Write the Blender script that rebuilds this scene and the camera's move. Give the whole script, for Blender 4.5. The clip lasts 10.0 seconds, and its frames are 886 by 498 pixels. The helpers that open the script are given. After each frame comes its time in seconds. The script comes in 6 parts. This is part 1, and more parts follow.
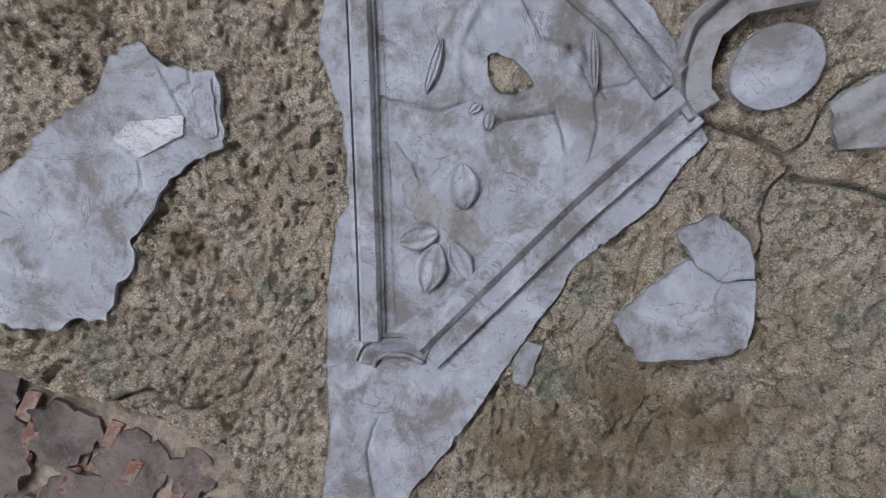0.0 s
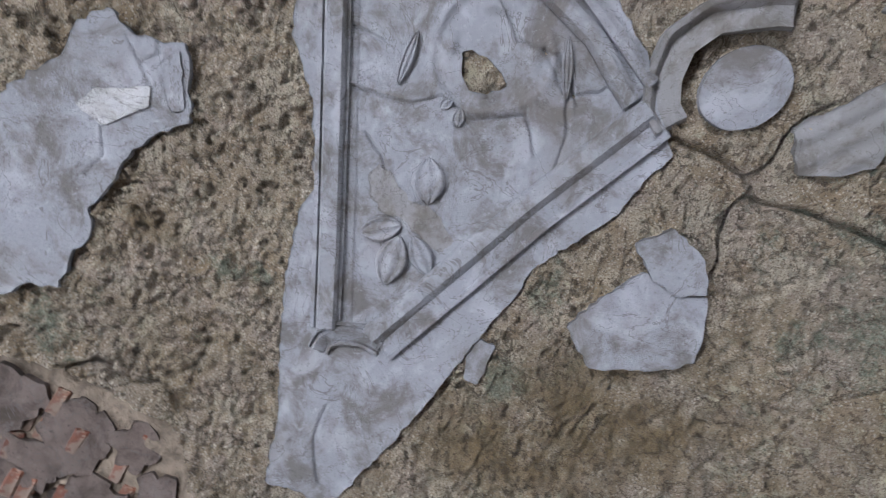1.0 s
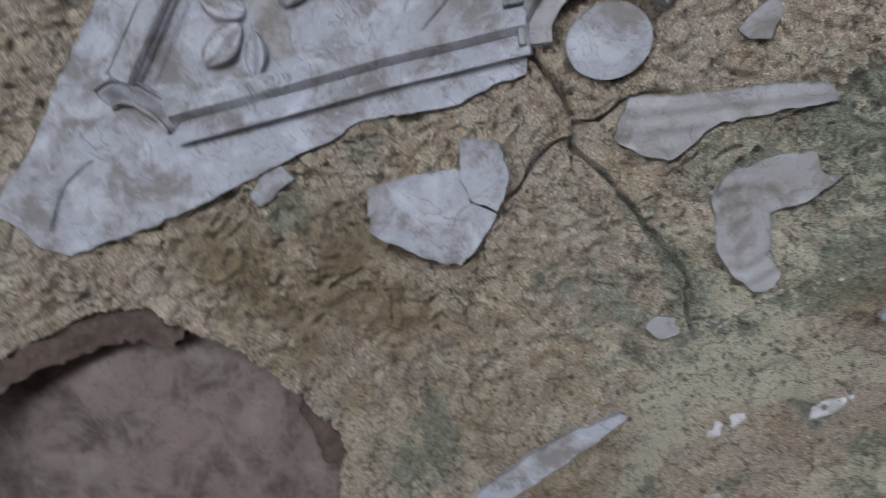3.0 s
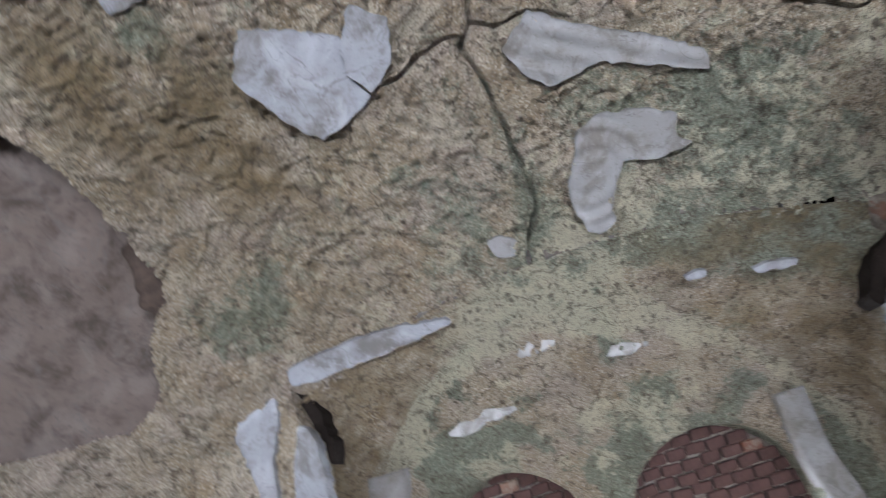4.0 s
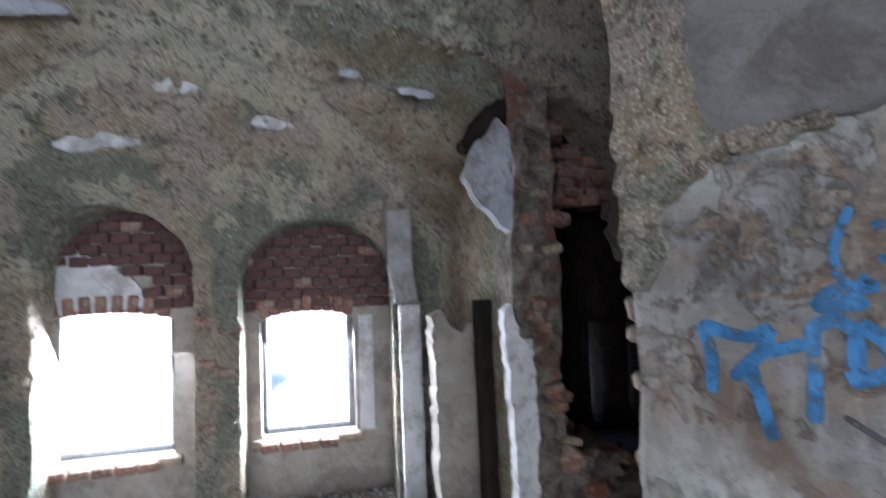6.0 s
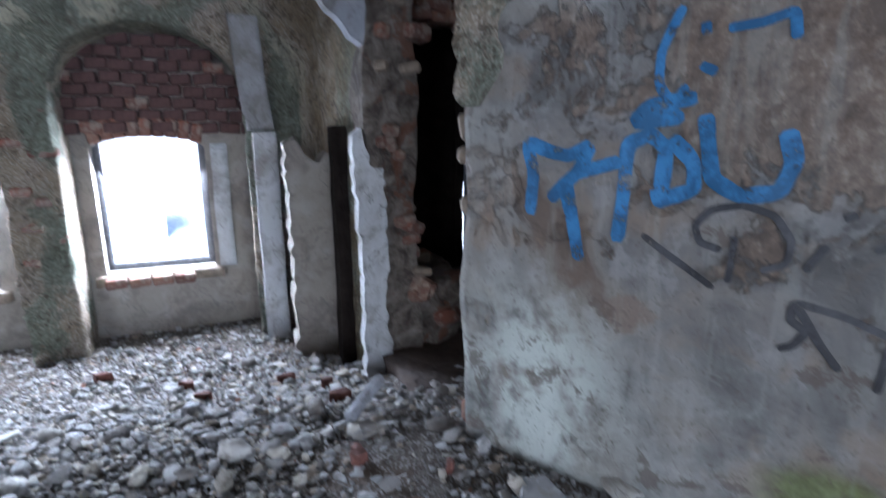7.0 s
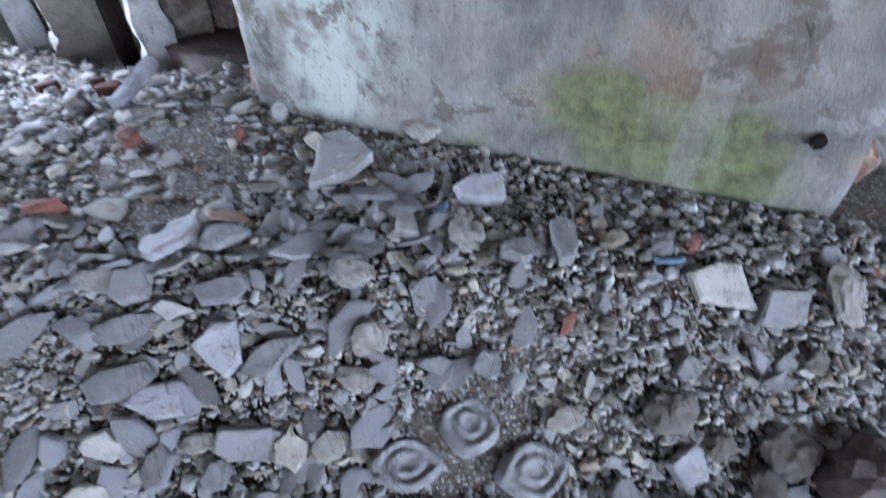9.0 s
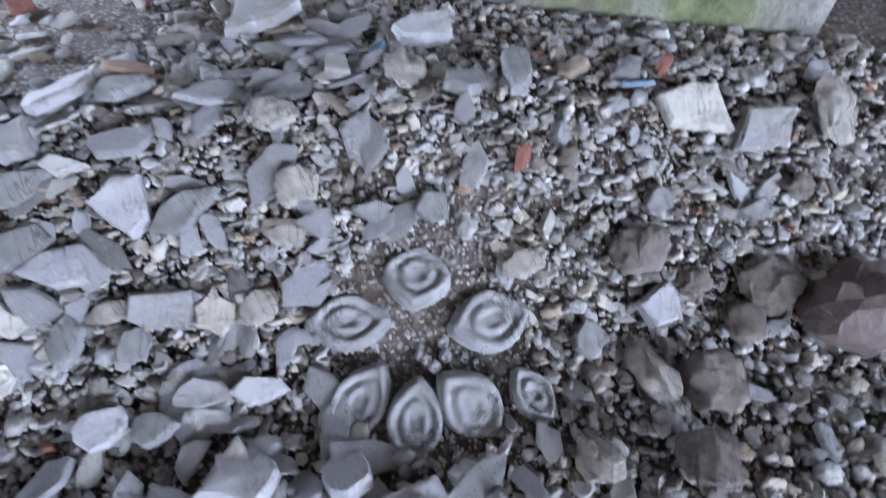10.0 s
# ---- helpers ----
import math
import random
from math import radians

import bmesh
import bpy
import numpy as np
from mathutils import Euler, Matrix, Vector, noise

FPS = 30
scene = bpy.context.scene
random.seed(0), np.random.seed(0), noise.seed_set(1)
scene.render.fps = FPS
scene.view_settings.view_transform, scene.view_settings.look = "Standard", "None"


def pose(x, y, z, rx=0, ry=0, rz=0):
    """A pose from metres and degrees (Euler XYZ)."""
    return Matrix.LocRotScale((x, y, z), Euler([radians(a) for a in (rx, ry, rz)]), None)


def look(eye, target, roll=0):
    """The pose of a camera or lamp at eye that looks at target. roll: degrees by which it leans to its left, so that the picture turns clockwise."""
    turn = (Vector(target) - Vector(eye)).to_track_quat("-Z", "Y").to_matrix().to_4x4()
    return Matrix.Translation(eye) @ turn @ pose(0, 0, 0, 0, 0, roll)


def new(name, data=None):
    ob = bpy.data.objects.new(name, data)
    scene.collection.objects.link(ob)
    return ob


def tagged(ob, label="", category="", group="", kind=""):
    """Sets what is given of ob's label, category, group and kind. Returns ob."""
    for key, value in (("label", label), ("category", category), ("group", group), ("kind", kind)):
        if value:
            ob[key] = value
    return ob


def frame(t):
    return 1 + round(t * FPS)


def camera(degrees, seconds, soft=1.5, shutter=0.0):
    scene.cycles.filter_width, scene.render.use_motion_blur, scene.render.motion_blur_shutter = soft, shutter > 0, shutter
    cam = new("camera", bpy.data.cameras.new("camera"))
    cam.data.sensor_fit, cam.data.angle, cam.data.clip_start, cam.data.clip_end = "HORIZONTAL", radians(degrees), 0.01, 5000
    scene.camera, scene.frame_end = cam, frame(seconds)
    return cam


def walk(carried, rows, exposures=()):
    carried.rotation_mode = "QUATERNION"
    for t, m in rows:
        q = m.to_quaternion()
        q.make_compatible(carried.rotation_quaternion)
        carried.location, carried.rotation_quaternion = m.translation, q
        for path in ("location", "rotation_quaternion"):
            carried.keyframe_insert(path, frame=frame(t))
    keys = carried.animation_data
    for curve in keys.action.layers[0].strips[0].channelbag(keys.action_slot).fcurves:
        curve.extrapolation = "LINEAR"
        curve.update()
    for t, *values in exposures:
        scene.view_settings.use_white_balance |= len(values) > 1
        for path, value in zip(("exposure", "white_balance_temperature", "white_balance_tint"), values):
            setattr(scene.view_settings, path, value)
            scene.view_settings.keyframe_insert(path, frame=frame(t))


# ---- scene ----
SKY = 0.25
LAMPS = (130, 95, 100, 125, 80)
BAYLAMP = 58.0
EXPO = ((0.0, 1.9, 5650, 11), (2.5, 1.85, 5650, 9), (4.0, 2.15, 5600, 9), (5.0, 2.45, 5550, 9), (5.7, 1.75, 5450, 9), (7.0, 1.2, 5000, 9), (7.5, 1.25, 4950, 8), (8.0, 1.5, 4900, 8), (9.0, 1.95, 4900, 10), (10.0, 2.35, 5050, 13))
VSTEP = 0.011
cam = camera(80.0, 10.0, soft=0.6, shutter=0.5)
PATH = [
    (0.0, -0.000, -0.000, 2.200, 154.32, 28.95, 91.31),
    (0.5, 0.016, 0.039, 2.187, 153.35, 28.76, 89.64),
    (1.0, 0.021, 0.124, 2.142, 150.85, 27.81, 86.16),
    (1.5, -0.005, 0.206, 2.076, 147.61, 26.58, 80.82),
    (2.0, -0.078, 0.265, 2.001, 143.25, 25.64, 72.70),
    (2.5, -0.134, 0.308, 1.917, 137.29, 24.38, 64.89),
    (2.7, -0.145, 0.341, 1.865, 134.32, 23.52, 61.67),
    (3.8, -0.125, 0.601, 1.635, 118.75, 17.99, 43.88),
    (4.0, -0.090, 0.651, 1.568, 116.69, 16.21, 40.87),
    (4.5, 0.012, 0.771, 1.414, 112.48, 12.04, 33.23),
    (5.0, 0.223, 0.894, 1.307, 106.77, 7.68, 26.52),
    (5.5, 0.340, 0.899, 1.209, 100.99, 4.69, 18.98),
    (5.7, 0.385, 0.903, 1.184, 98.22, 3.73, 16.13),
    (6.8, 0.697, 1.155, 1.054, 80.65, 0.47, 5.28),
    (7.0, 0.726, 1.169, 1.032, 77.22, 0.32, 3.27),
    (7.5, 0.767, 1.165, 0.980, 69.19, -0.26, -1.78),
    (8.0, 0.828, 1.176, 0.915, 61.37, -0.21, -6.13),
    (8.5, 0.876, 1.176, 0.828, 55.83, -0.37, -9.52),
    (9.0, 0.922, 1.206, 0.751, 48.70, -0.11, -12.52),
    (9.5, 0.961, 1.204, 0.656, 43.49, 0.35, -14.71),
    (10.0, 0.993, 1.147, 0.526, 42.51, 1.50, -15.86),
]

walk(cam, [(t, pose(x, y, z, rx, ry, rz)) for t, x, y, z, rx, ry, rz in PATH], EXPO)

# world and light: a bright overcast day
world = bpy.data.worlds.new("overcast_sky")
scene.world = world
world.use_nodes = True
wn, wl = world.node_tree.nodes, world.node_tree.links
sky = wn.new("ShaderNodeTexSky")
sky.sky_type = 'NISHITA'
sky.sun_disc = False
sky.sun_elevation, sky.sun_rotation = radians(35), radians(200)
sky.dust_density = 4.0
wl.new(sky.outputs[0], wn["Background"].inputs[0])
wn["Background"].inputs[1].default_value = SKY


def sun_lamp():
    data = bpy.data.lights.new("sun", 'SUN')
    data.energy, data.angle, data.color = 4.5, radians(10), (1.0, 0.96, 0.9)
    ob = new("sun", data)
    ob.matrix_world = pose(0, 0, 12, 55, 0, 20)
    return ob


def added_opening_light(name, m, w, h, watts, colour=(1.0, 0.965, 0.94)):
    """Added lamp standing in for sky light; m looks into the room along -z."""
    data = bpy.data.lights.new(name, 'AREA')
    data.shape, data.size, data.size_y = 'RECTANGLE', w, h
    data.energy, data.color = watts, colour
    ob = new(name, data)
    ob.matrix_world = m
    return ob



sun_lamp()
# fill lamps at unseen, added openings of the round wall; lamps at bay windows
UNSEEN_OPENINGS = (-105, -75, -48, -24, -4)
for angle, watts in zip(UNSEEN_OPENINGS, LAMPS):
    a = radians(angle)
    added_opening_light("added_opening_light", look((1.34 + 6.4 * math.cos(a), -2.24 + 6.4 * math.sin(a), 1.2), (1.34, -2.24, 0.6 if angle < -100 else -1.6 if angle < -40 else 1.6)), 2.2, 1.7, watts)
for eye, target, w, h, watts in (((-2.42, 3.95, 0.6), (-1.2, 1.3, -1.5), 0.85, 0.85, BAYLAMP), ((-1.35, 4.6, 0.55), (-0.3, 2.2, -1.3), 0.62, 0.75, BAYLAMP), ((-3.15, 3.0, 0.6), (-0.6, 1.8, -0.2), 0.5, 0.9, 0.2 * BAYLAMP)):
    added_opening_light("window_light", look(eye, target), w, h, watts)

# ---- materials ----
def material(name):
    m = bpy.data.materials.new(name)
    m.use_nodes = True
    nt = m.node_tree
    return m, nt, nt.nodes["Principled BSDF"]


def node(nt, kind, **inputs):
    n = nt.nodes.new(kind)
    for key, value in inputs.items():
        n.inputs[key.replace("_", " ")].default_value = value
    return n


def noise_tex(nt, coord, scale, detail=6.0, rough=0.6, distort=0.0):
    n = node(nt, "ShaderNodeTexNoise", Scale=scale, Detail=detail, Roughness=rough, Distortion=distort)
    nt.links.new(coord, n.inputs["Vector"])
    return n.outputs["Fac"]


def ramp(nt, fac, stops):
    r = nt.nodes.new("ShaderNodeValToRGB")
    while len(r.color_ramp.elements) < len(stops):
        r.color_ramp.elements.new(0.5)
    for e, (p, c) in zip(r.color_ramp.elements, stops):
        e.position, e.color = p, (*c, 1) if len(c) == 3 else c
    nt.links.new(fac, r.inputs[0])
    return r.outputs[0]


def step(nt, fac, lo, hi):
    """0 below lo, 1 above hi."""
    r = node(nt, "ShaderNodeMapRange")
    r.inputs["From Min"].default_value, r.inputs["From Max"].default_value = lo, hi
    r.interpolation_type = 'SMOOTHSTEP'
    nt.links.new(fac, r.inputs["Value"])
    return r.outputs[0]


def mix(nt, fac, a, b, mode='MIX'):
    m = nt.nodes.new("ShaderNodeMix")
    m.data_type, m.blend_type = 'RGBA', mode
    for value, slot in ((fac, 0), (a, 6), (b, 7)):
        if hasattr(value, "is_linked"):
            nt.links.new(value, m.inputs[slot])
        else:
            m.inputs[slot].default_value = value if slot == 0 else (*value, 1)
    return m.outputs[2]


def maths(nt, op, a, b=0.0):
    m = nt.nodes.new("ShaderNodeMath")
    m.operation = op
    for i, v in enumerate((a, b)):
        if hasattr(v, "is_linked"):
            nt.links.new(v, m.inputs[i])
        else:
            m.inputs[i].default_value = v
    return m.outputs[0]


def attribute(nt, name):
    n = nt.nodes.new("ShaderNodeAttribute")
    n.attribute_name = name
    return n.outputs["Fac"]


def coords(nt):
    return nt.nodes.new("ShaderNodeTexCoord").outputs["Object"]


def bump(nt, bsdf, height, distance, strength=1.0, after=None):
    b = node(nt, "ShaderNodeBump", Strength=strength, Distance=distance)
    nt.links.new(height, b.inputs["Height"])
    if after is not None:
        nt.links.new(after, b.inputs["Normal"])
    nt.links.new(b.outputs[0], bsdf.inputs["Normal"])
    return b.outputs[0]


def cells(nt, coord, scale, rand=1.0):
    n = node(nt, "ShaderNodeTexVoronoi", Scale=scale, Randomness=rand)
    nt.links.new(coord, n.inputs["Vector"])
    return n


def render_plaster():
    """Coarse sandy lime render, ochre to pinkish beige, full of sand grains and pits, with grey-green algae where damp."""
    m, nt, b = material("coarse_render")
    co = coords(nt)
    fine = noise_tex(nt, co, 110, 6, 0.8)
    grain = noise_tex(nt, co, 38, 8, 0.8)
    mid = noise_tex(nt, co, 9, 8, 0.78)
    big = noise_tex(nt, co, 1.8, 5, 0.6, 0.4)
    base = ramp(nt, mid, ((0.32, (0.36, 0.275, 0.18)), (0.44, (0.46, 0.37, 0.255)), (0.55, (0.54, 0.455, 0.335)), (0.68, (0.63, 0.56, 0.45))))
    base = mix(nt, step(nt, big, 0.47, 0.62), base, (0.50, 0.425, 0.34), 'MIX')
    base = mix(nt, maths(nt, 'MULTIPLY', step(nt, noise_tex(nt, co, 2.9, 6, 0.65), 0.53, 0.66), 0.5), base, (0.40, 0.29, 0.16))
    rosy = step(nt, noise_tex(nt, co, 3.7, 7, 0.7, 0.6), 0.52, 0.62)
    base = mix(nt, maths(nt, 'MULTIPLY', rosy, 0.6), base, (0.54, 0.45, 0.385))
    # pale sand grains and lumps
    sand = cells(nt, co, 62)
    sandy = maths(nt, 'MULTIPLY', step(nt, sand.outputs["Distance"], 0.42, 0.28), step(nt, grain, 0.45, 0.50))
    base = mix(nt, maths(nt, 'MULTIPLY', sandy, 0.9), base, (0.80, 0.75, 0.64))
    crust = step(nt, noise_tex(nt, co, 5.2, 9, 0.74, 0.5), 0.54, 0.57)
    base = mix(nt, maths(nt, 'MULTIPLY', crust, 0.8), base, ramp(nt, fine, ((0.40, (0.46, 0.38, 0.26)), (0.52, (0.66, 0.59, 0.46)), (0.62, (0.78, 0.73, 0.62)))))
    damp = attribute(nt, "damp")
    green = step(nt, maths(nt, 'ADD', maths(nt, 'MULTIPLY', noise_tex(nt, co, 7, 10, 0.84), 0.95), maths(nt, 'MULTIPLY', damp, 0.42)), 0.62, 0.72)
    algae = ramp(nt, noise_tex(nt, co, 60, 6, 0.8), ((0.38, (0.05, 0.085, 0.06)), (0.48, (0.17, 0.22, 0.16)), (0.58, (0.40, 0.45, 0.36))))
    base = mix(nt, maths(nt, 'MULTIPLY', green, 0.8), base, algae)
    cream = step(nt, maths(nt, 'ADD', maths(nt, 'MULTIPLY', noise_tex(nt, co, 6, 10, 0.80), 0.9), maths(nt, 'MULTIPLY', attribute(nt, "lime"), 0.22)), 0.57, 0.62)
    base = mix(nt, maths(nt, 'MULTIPLY', cream, 0.8), base, (0.72, 0.68, 0.51))
    brown = maths(nt, 'MULTIPLY', attribute(nt, "brown"), step(nt, noise_tex(nt, co, 4, 7, 0.7), 0.34, 0.56))
    base = mix(nt, maths(nt, 'MULTIPLY', brown, 0.85), base, ramp(nt, noise_tex(nt, co, 13, 6, 0.7), ((0.36, (0.13, 0.095, 0.04)), (0.52, (0.24, 0.17, 0.075)), (0.66, (0.36, 0.28, 0.16)))))
    dark = step(nt, grain, 0.43, 0.40)
    base = mix(nt, maths(nt, 'MULTIPLY', dark, 0.7), base, (0.11, 0.078, 0.052))
    base = mix(nt, maths(nt, 'MULTIPLY', step(nt, fine, 0.47, 0.44), 0.7), base, (0.15, 0.11, 0.075))
    # short open cracks between the clods, their shade put into the colour
    warp = nt.nodes.new("ShaderNodeVectorMath")
    warp.operation = 'MULTIPLY_ADD'
    wobble = node(nt, "ShaderNodeTexNoise", Scale=11.0, Detail=5.0, Roughness=0.7)
    nt.links.new(co, wobble.inputs["Vector"])
    nt.links.new(wobble.outputs["Color"], warp.inputs[0])
    warp.inputs[1].default_value = (0.16, 0.16, 0.16)
    nt.links.new(co, warp.inputs[2])
    clod = node(nt, "ShaderNodeTexVoronoi", Scale=8.0)
    clod.feature = 'DISTANCE_TO_EDGE'
    nt.links.new(warp.outputs[0], clod.inputs["Vector"])
    gap = maths(nt, 'MULTIPLY', step(nt, clod.outputs["Distance"], 0.05, 0.015), step(nt, noise_tex(nt, co, 7.5, 6, 0.7), 0.46, 0.51))
    base = mix(nt, maths(nt, 'MULTIPLY', gap, 0.75), base, (0.10, 0.075, 0.05))
    # sharp-edged holes where aggregate has dropped out, with shade put into their colour
    hole = cells(nt, co, 20)
    odd = node(nt, "ShaderNodeSeparateColor")
    nt.links.new(hole.outputs["Color"], odd.inputs[0])
    edge = maths(nt, 'ADD', hole.outputs["Distance"], maths(nt, 'MULTIPLY', maths(nt, 'SUBTRACT', grain, 0.5), 1.8))
    pit = maths(nt, 'MULTIPLY', step(nt, edge, 0.30, 0.22), step(nt, odd.outputs[0], 0.72, 0.76))
    small = cells(nt, co, 52)
    odd2 = node(nt, "ShaderNodeSeparateColor")
    nt.links.new(small.outputs["Color"], odd2.inputs[0])
    pit2 = maths(nt, 'MULTIPLY', step(nt, maths(nt, 'ADD', small.outputs["Distance"], maths(nt, 'MULTIPLY', maths(nt, 'SUBTRACT', fine, 0.5), 1.6)), 0.34, 0.24), step(nt, odd2.outputs[1], 0.82, 0.86))
    pit = maths(nt, 'MAXIMUM', pit, pit2)
    base = mix(nt, maths(nt, 'MULTIPLY', pit, 0.7), base, (0.09, 0.065, 0.045))
    # broken ledges, where one skin ends over another
    ledge = step(nt, noise_tex(nt, co, 6.5, 9, 0.72, 0.3), 0.5, 0.515)
    nt.links.new(base, b.inputs["Base Color"])
    b.inputs["Roughness"].default_value = 0.95
    n1 = bump(nt, b, mid, 0.035)
    n1 = bump(nt, b, ledge, 0.012, 1.0, n1)
    n1 = bump(nt, b, maths(nt, 'SUBTRACT', 1.0, pit), 0.016, 1.0, n1)
    n1 = bump(nt, b, maths(nt, 'SUBTRACT', 1.0, gap), 0.012, 1.0, n1)
    n2 = bump(nt, b, grain, 0.05, 1.0, n1)
    n2 = bump(nt, b, sandy, 0.008, 1.0, n2)
    bump(nt, b, fine, 0.022, 1.0, n2)
    return m


def stucco(name, tint=(0.315, 0.325, 0.36), dirt=(0.17, 0.16, 0.155), amount=0.55, light=(0.46, 0.47, 0.52)):
    """Smooth lime stucco, greyed, with lighter scuffs and hairline stains."""
    m, nt, b = material(name)
    co = coords(nt)
    big = noise_tex(nt, co, 4.5, 7, 0.7, 0.4)
    col = mix(nt, step(nt, big, 0.36, 0.56), dirt, tint)
    pale = step(nt, noise_tex(nt, co, 5.5, 5, 0.55, 0.5), 0.50, 0.68)
    col = mix(nt, maths(nt, 'MULTIPLY', pale, 0.65), col, light)
    col = mix(nt, maths(nt, 'MULTIPLY', step(nt, noise_tex(nt, co, 26, 7, 0.75), 0.56, 0.66), 0.4), col, light)
    stain = step(nt, noise_tex(nt, co, 2.1, 6, 0.65, 0.5), 0.48, 0.74)
    col = mix(nt, maths(nt, 'MULTIPLY', stain, 0.42), col, tuple(c * k for c, k in zip(dirt, (1.05, 0.95, 0.85))))
    veins = step(nt, maths(nt, 'ABSOLUTE', maths(nt, 'SUBTRACT', noise_tex(nt, co, 3.2, 5, 0.6, 1.2), 0.5)), 0.008, 0.002)
    col = mix(nt, maths(nt, 'MULTIPLY', veins, 0.6), col, (0.13, 0.12, 0.115))
    spots = step(nt, noise_tex(nt, co, 48, 7, 0.78), 0.44, 0.36)
    col = mix(nt, maths(nt, 'MULTIPLY', spots, amount), col, dirt)
    nt.links.new(col, b.inputs["Base Color"])
    b.inputs["Roughness"].default_value = 0.8
    n1 = bump(nt, b, big, 0.02)
    n1 = bump(nt, b, noise_tex(nt, co, 60, 7, 0.75), 0.014, 1.0, n1)
    bump(nt, b, noise_tex(nt, co, 170, 5, 0.75), 0.006, 1.0, n1)
    return m


def brick_material():
    m, nt, b = material("red_brick")
    co = coords(nt)
    info = nt.nodes.new("ShaderNodeObjectInfo")
    isl = nt.nodes.new("ShaderNodeNewGeometry")
    rnd = maths(nt, 'FRACT', maths(nt, 'ADD', info.outputs["Random"], isl.outputs["Random Per Island"]))
    col = ramp(nt, rnd, ((0.0, (0.11, 0.04, 0.025)), (0.4, (0.20, 0.07, 0.04)), (0.75, (0.24, 0.12, 0.075)), (1.0, (0.17, 0.095, 0.07))))
    lime = step(nt, noise_tex(nt, co, 14, 7, 0.7), 0.48, 0.6)
    col = mix(nt, maths(nt, 'MULTIPLY', lime, 0.75), col, (0.34, 0.28, 0.22))
    soot = step(nt, noise_tex(nt, co, 5, 5, 0.6), 0.45, 0.62)
    col = mix(nt, maths(nt, 'MULTIPLY', soot, 0.5), col, (0.07, 0.05, 0.045))
    nt.links.new(col, b.inputs["Base Color"])
    b.inputs["Roughness"].default_value = 0.92
    bump(nt, b, noise_tex(nt, co, 55, 7, 0.7), 0.012)
    return m


def plain(name, colour, roughness=0.8, metallic=0.0, bumpy=0.004, scale=30):
    m, nt, b = material(name)
    co = coords(nt)
    n = noise_tex(nt, co, scale, 6, 0.65)
    dark = tuple(c * 0.55 for c in colour)
    nt.links.new(mix(nt, step(nt, n, 0.35, 0.65), dark, colour), b.inputs["Base Color"])
    b.inputs["Roughness"].default_value, b.inputs["Metallic"].default_value = roughness, metallic
    bump(nt, b, n, bumpy)
    return m


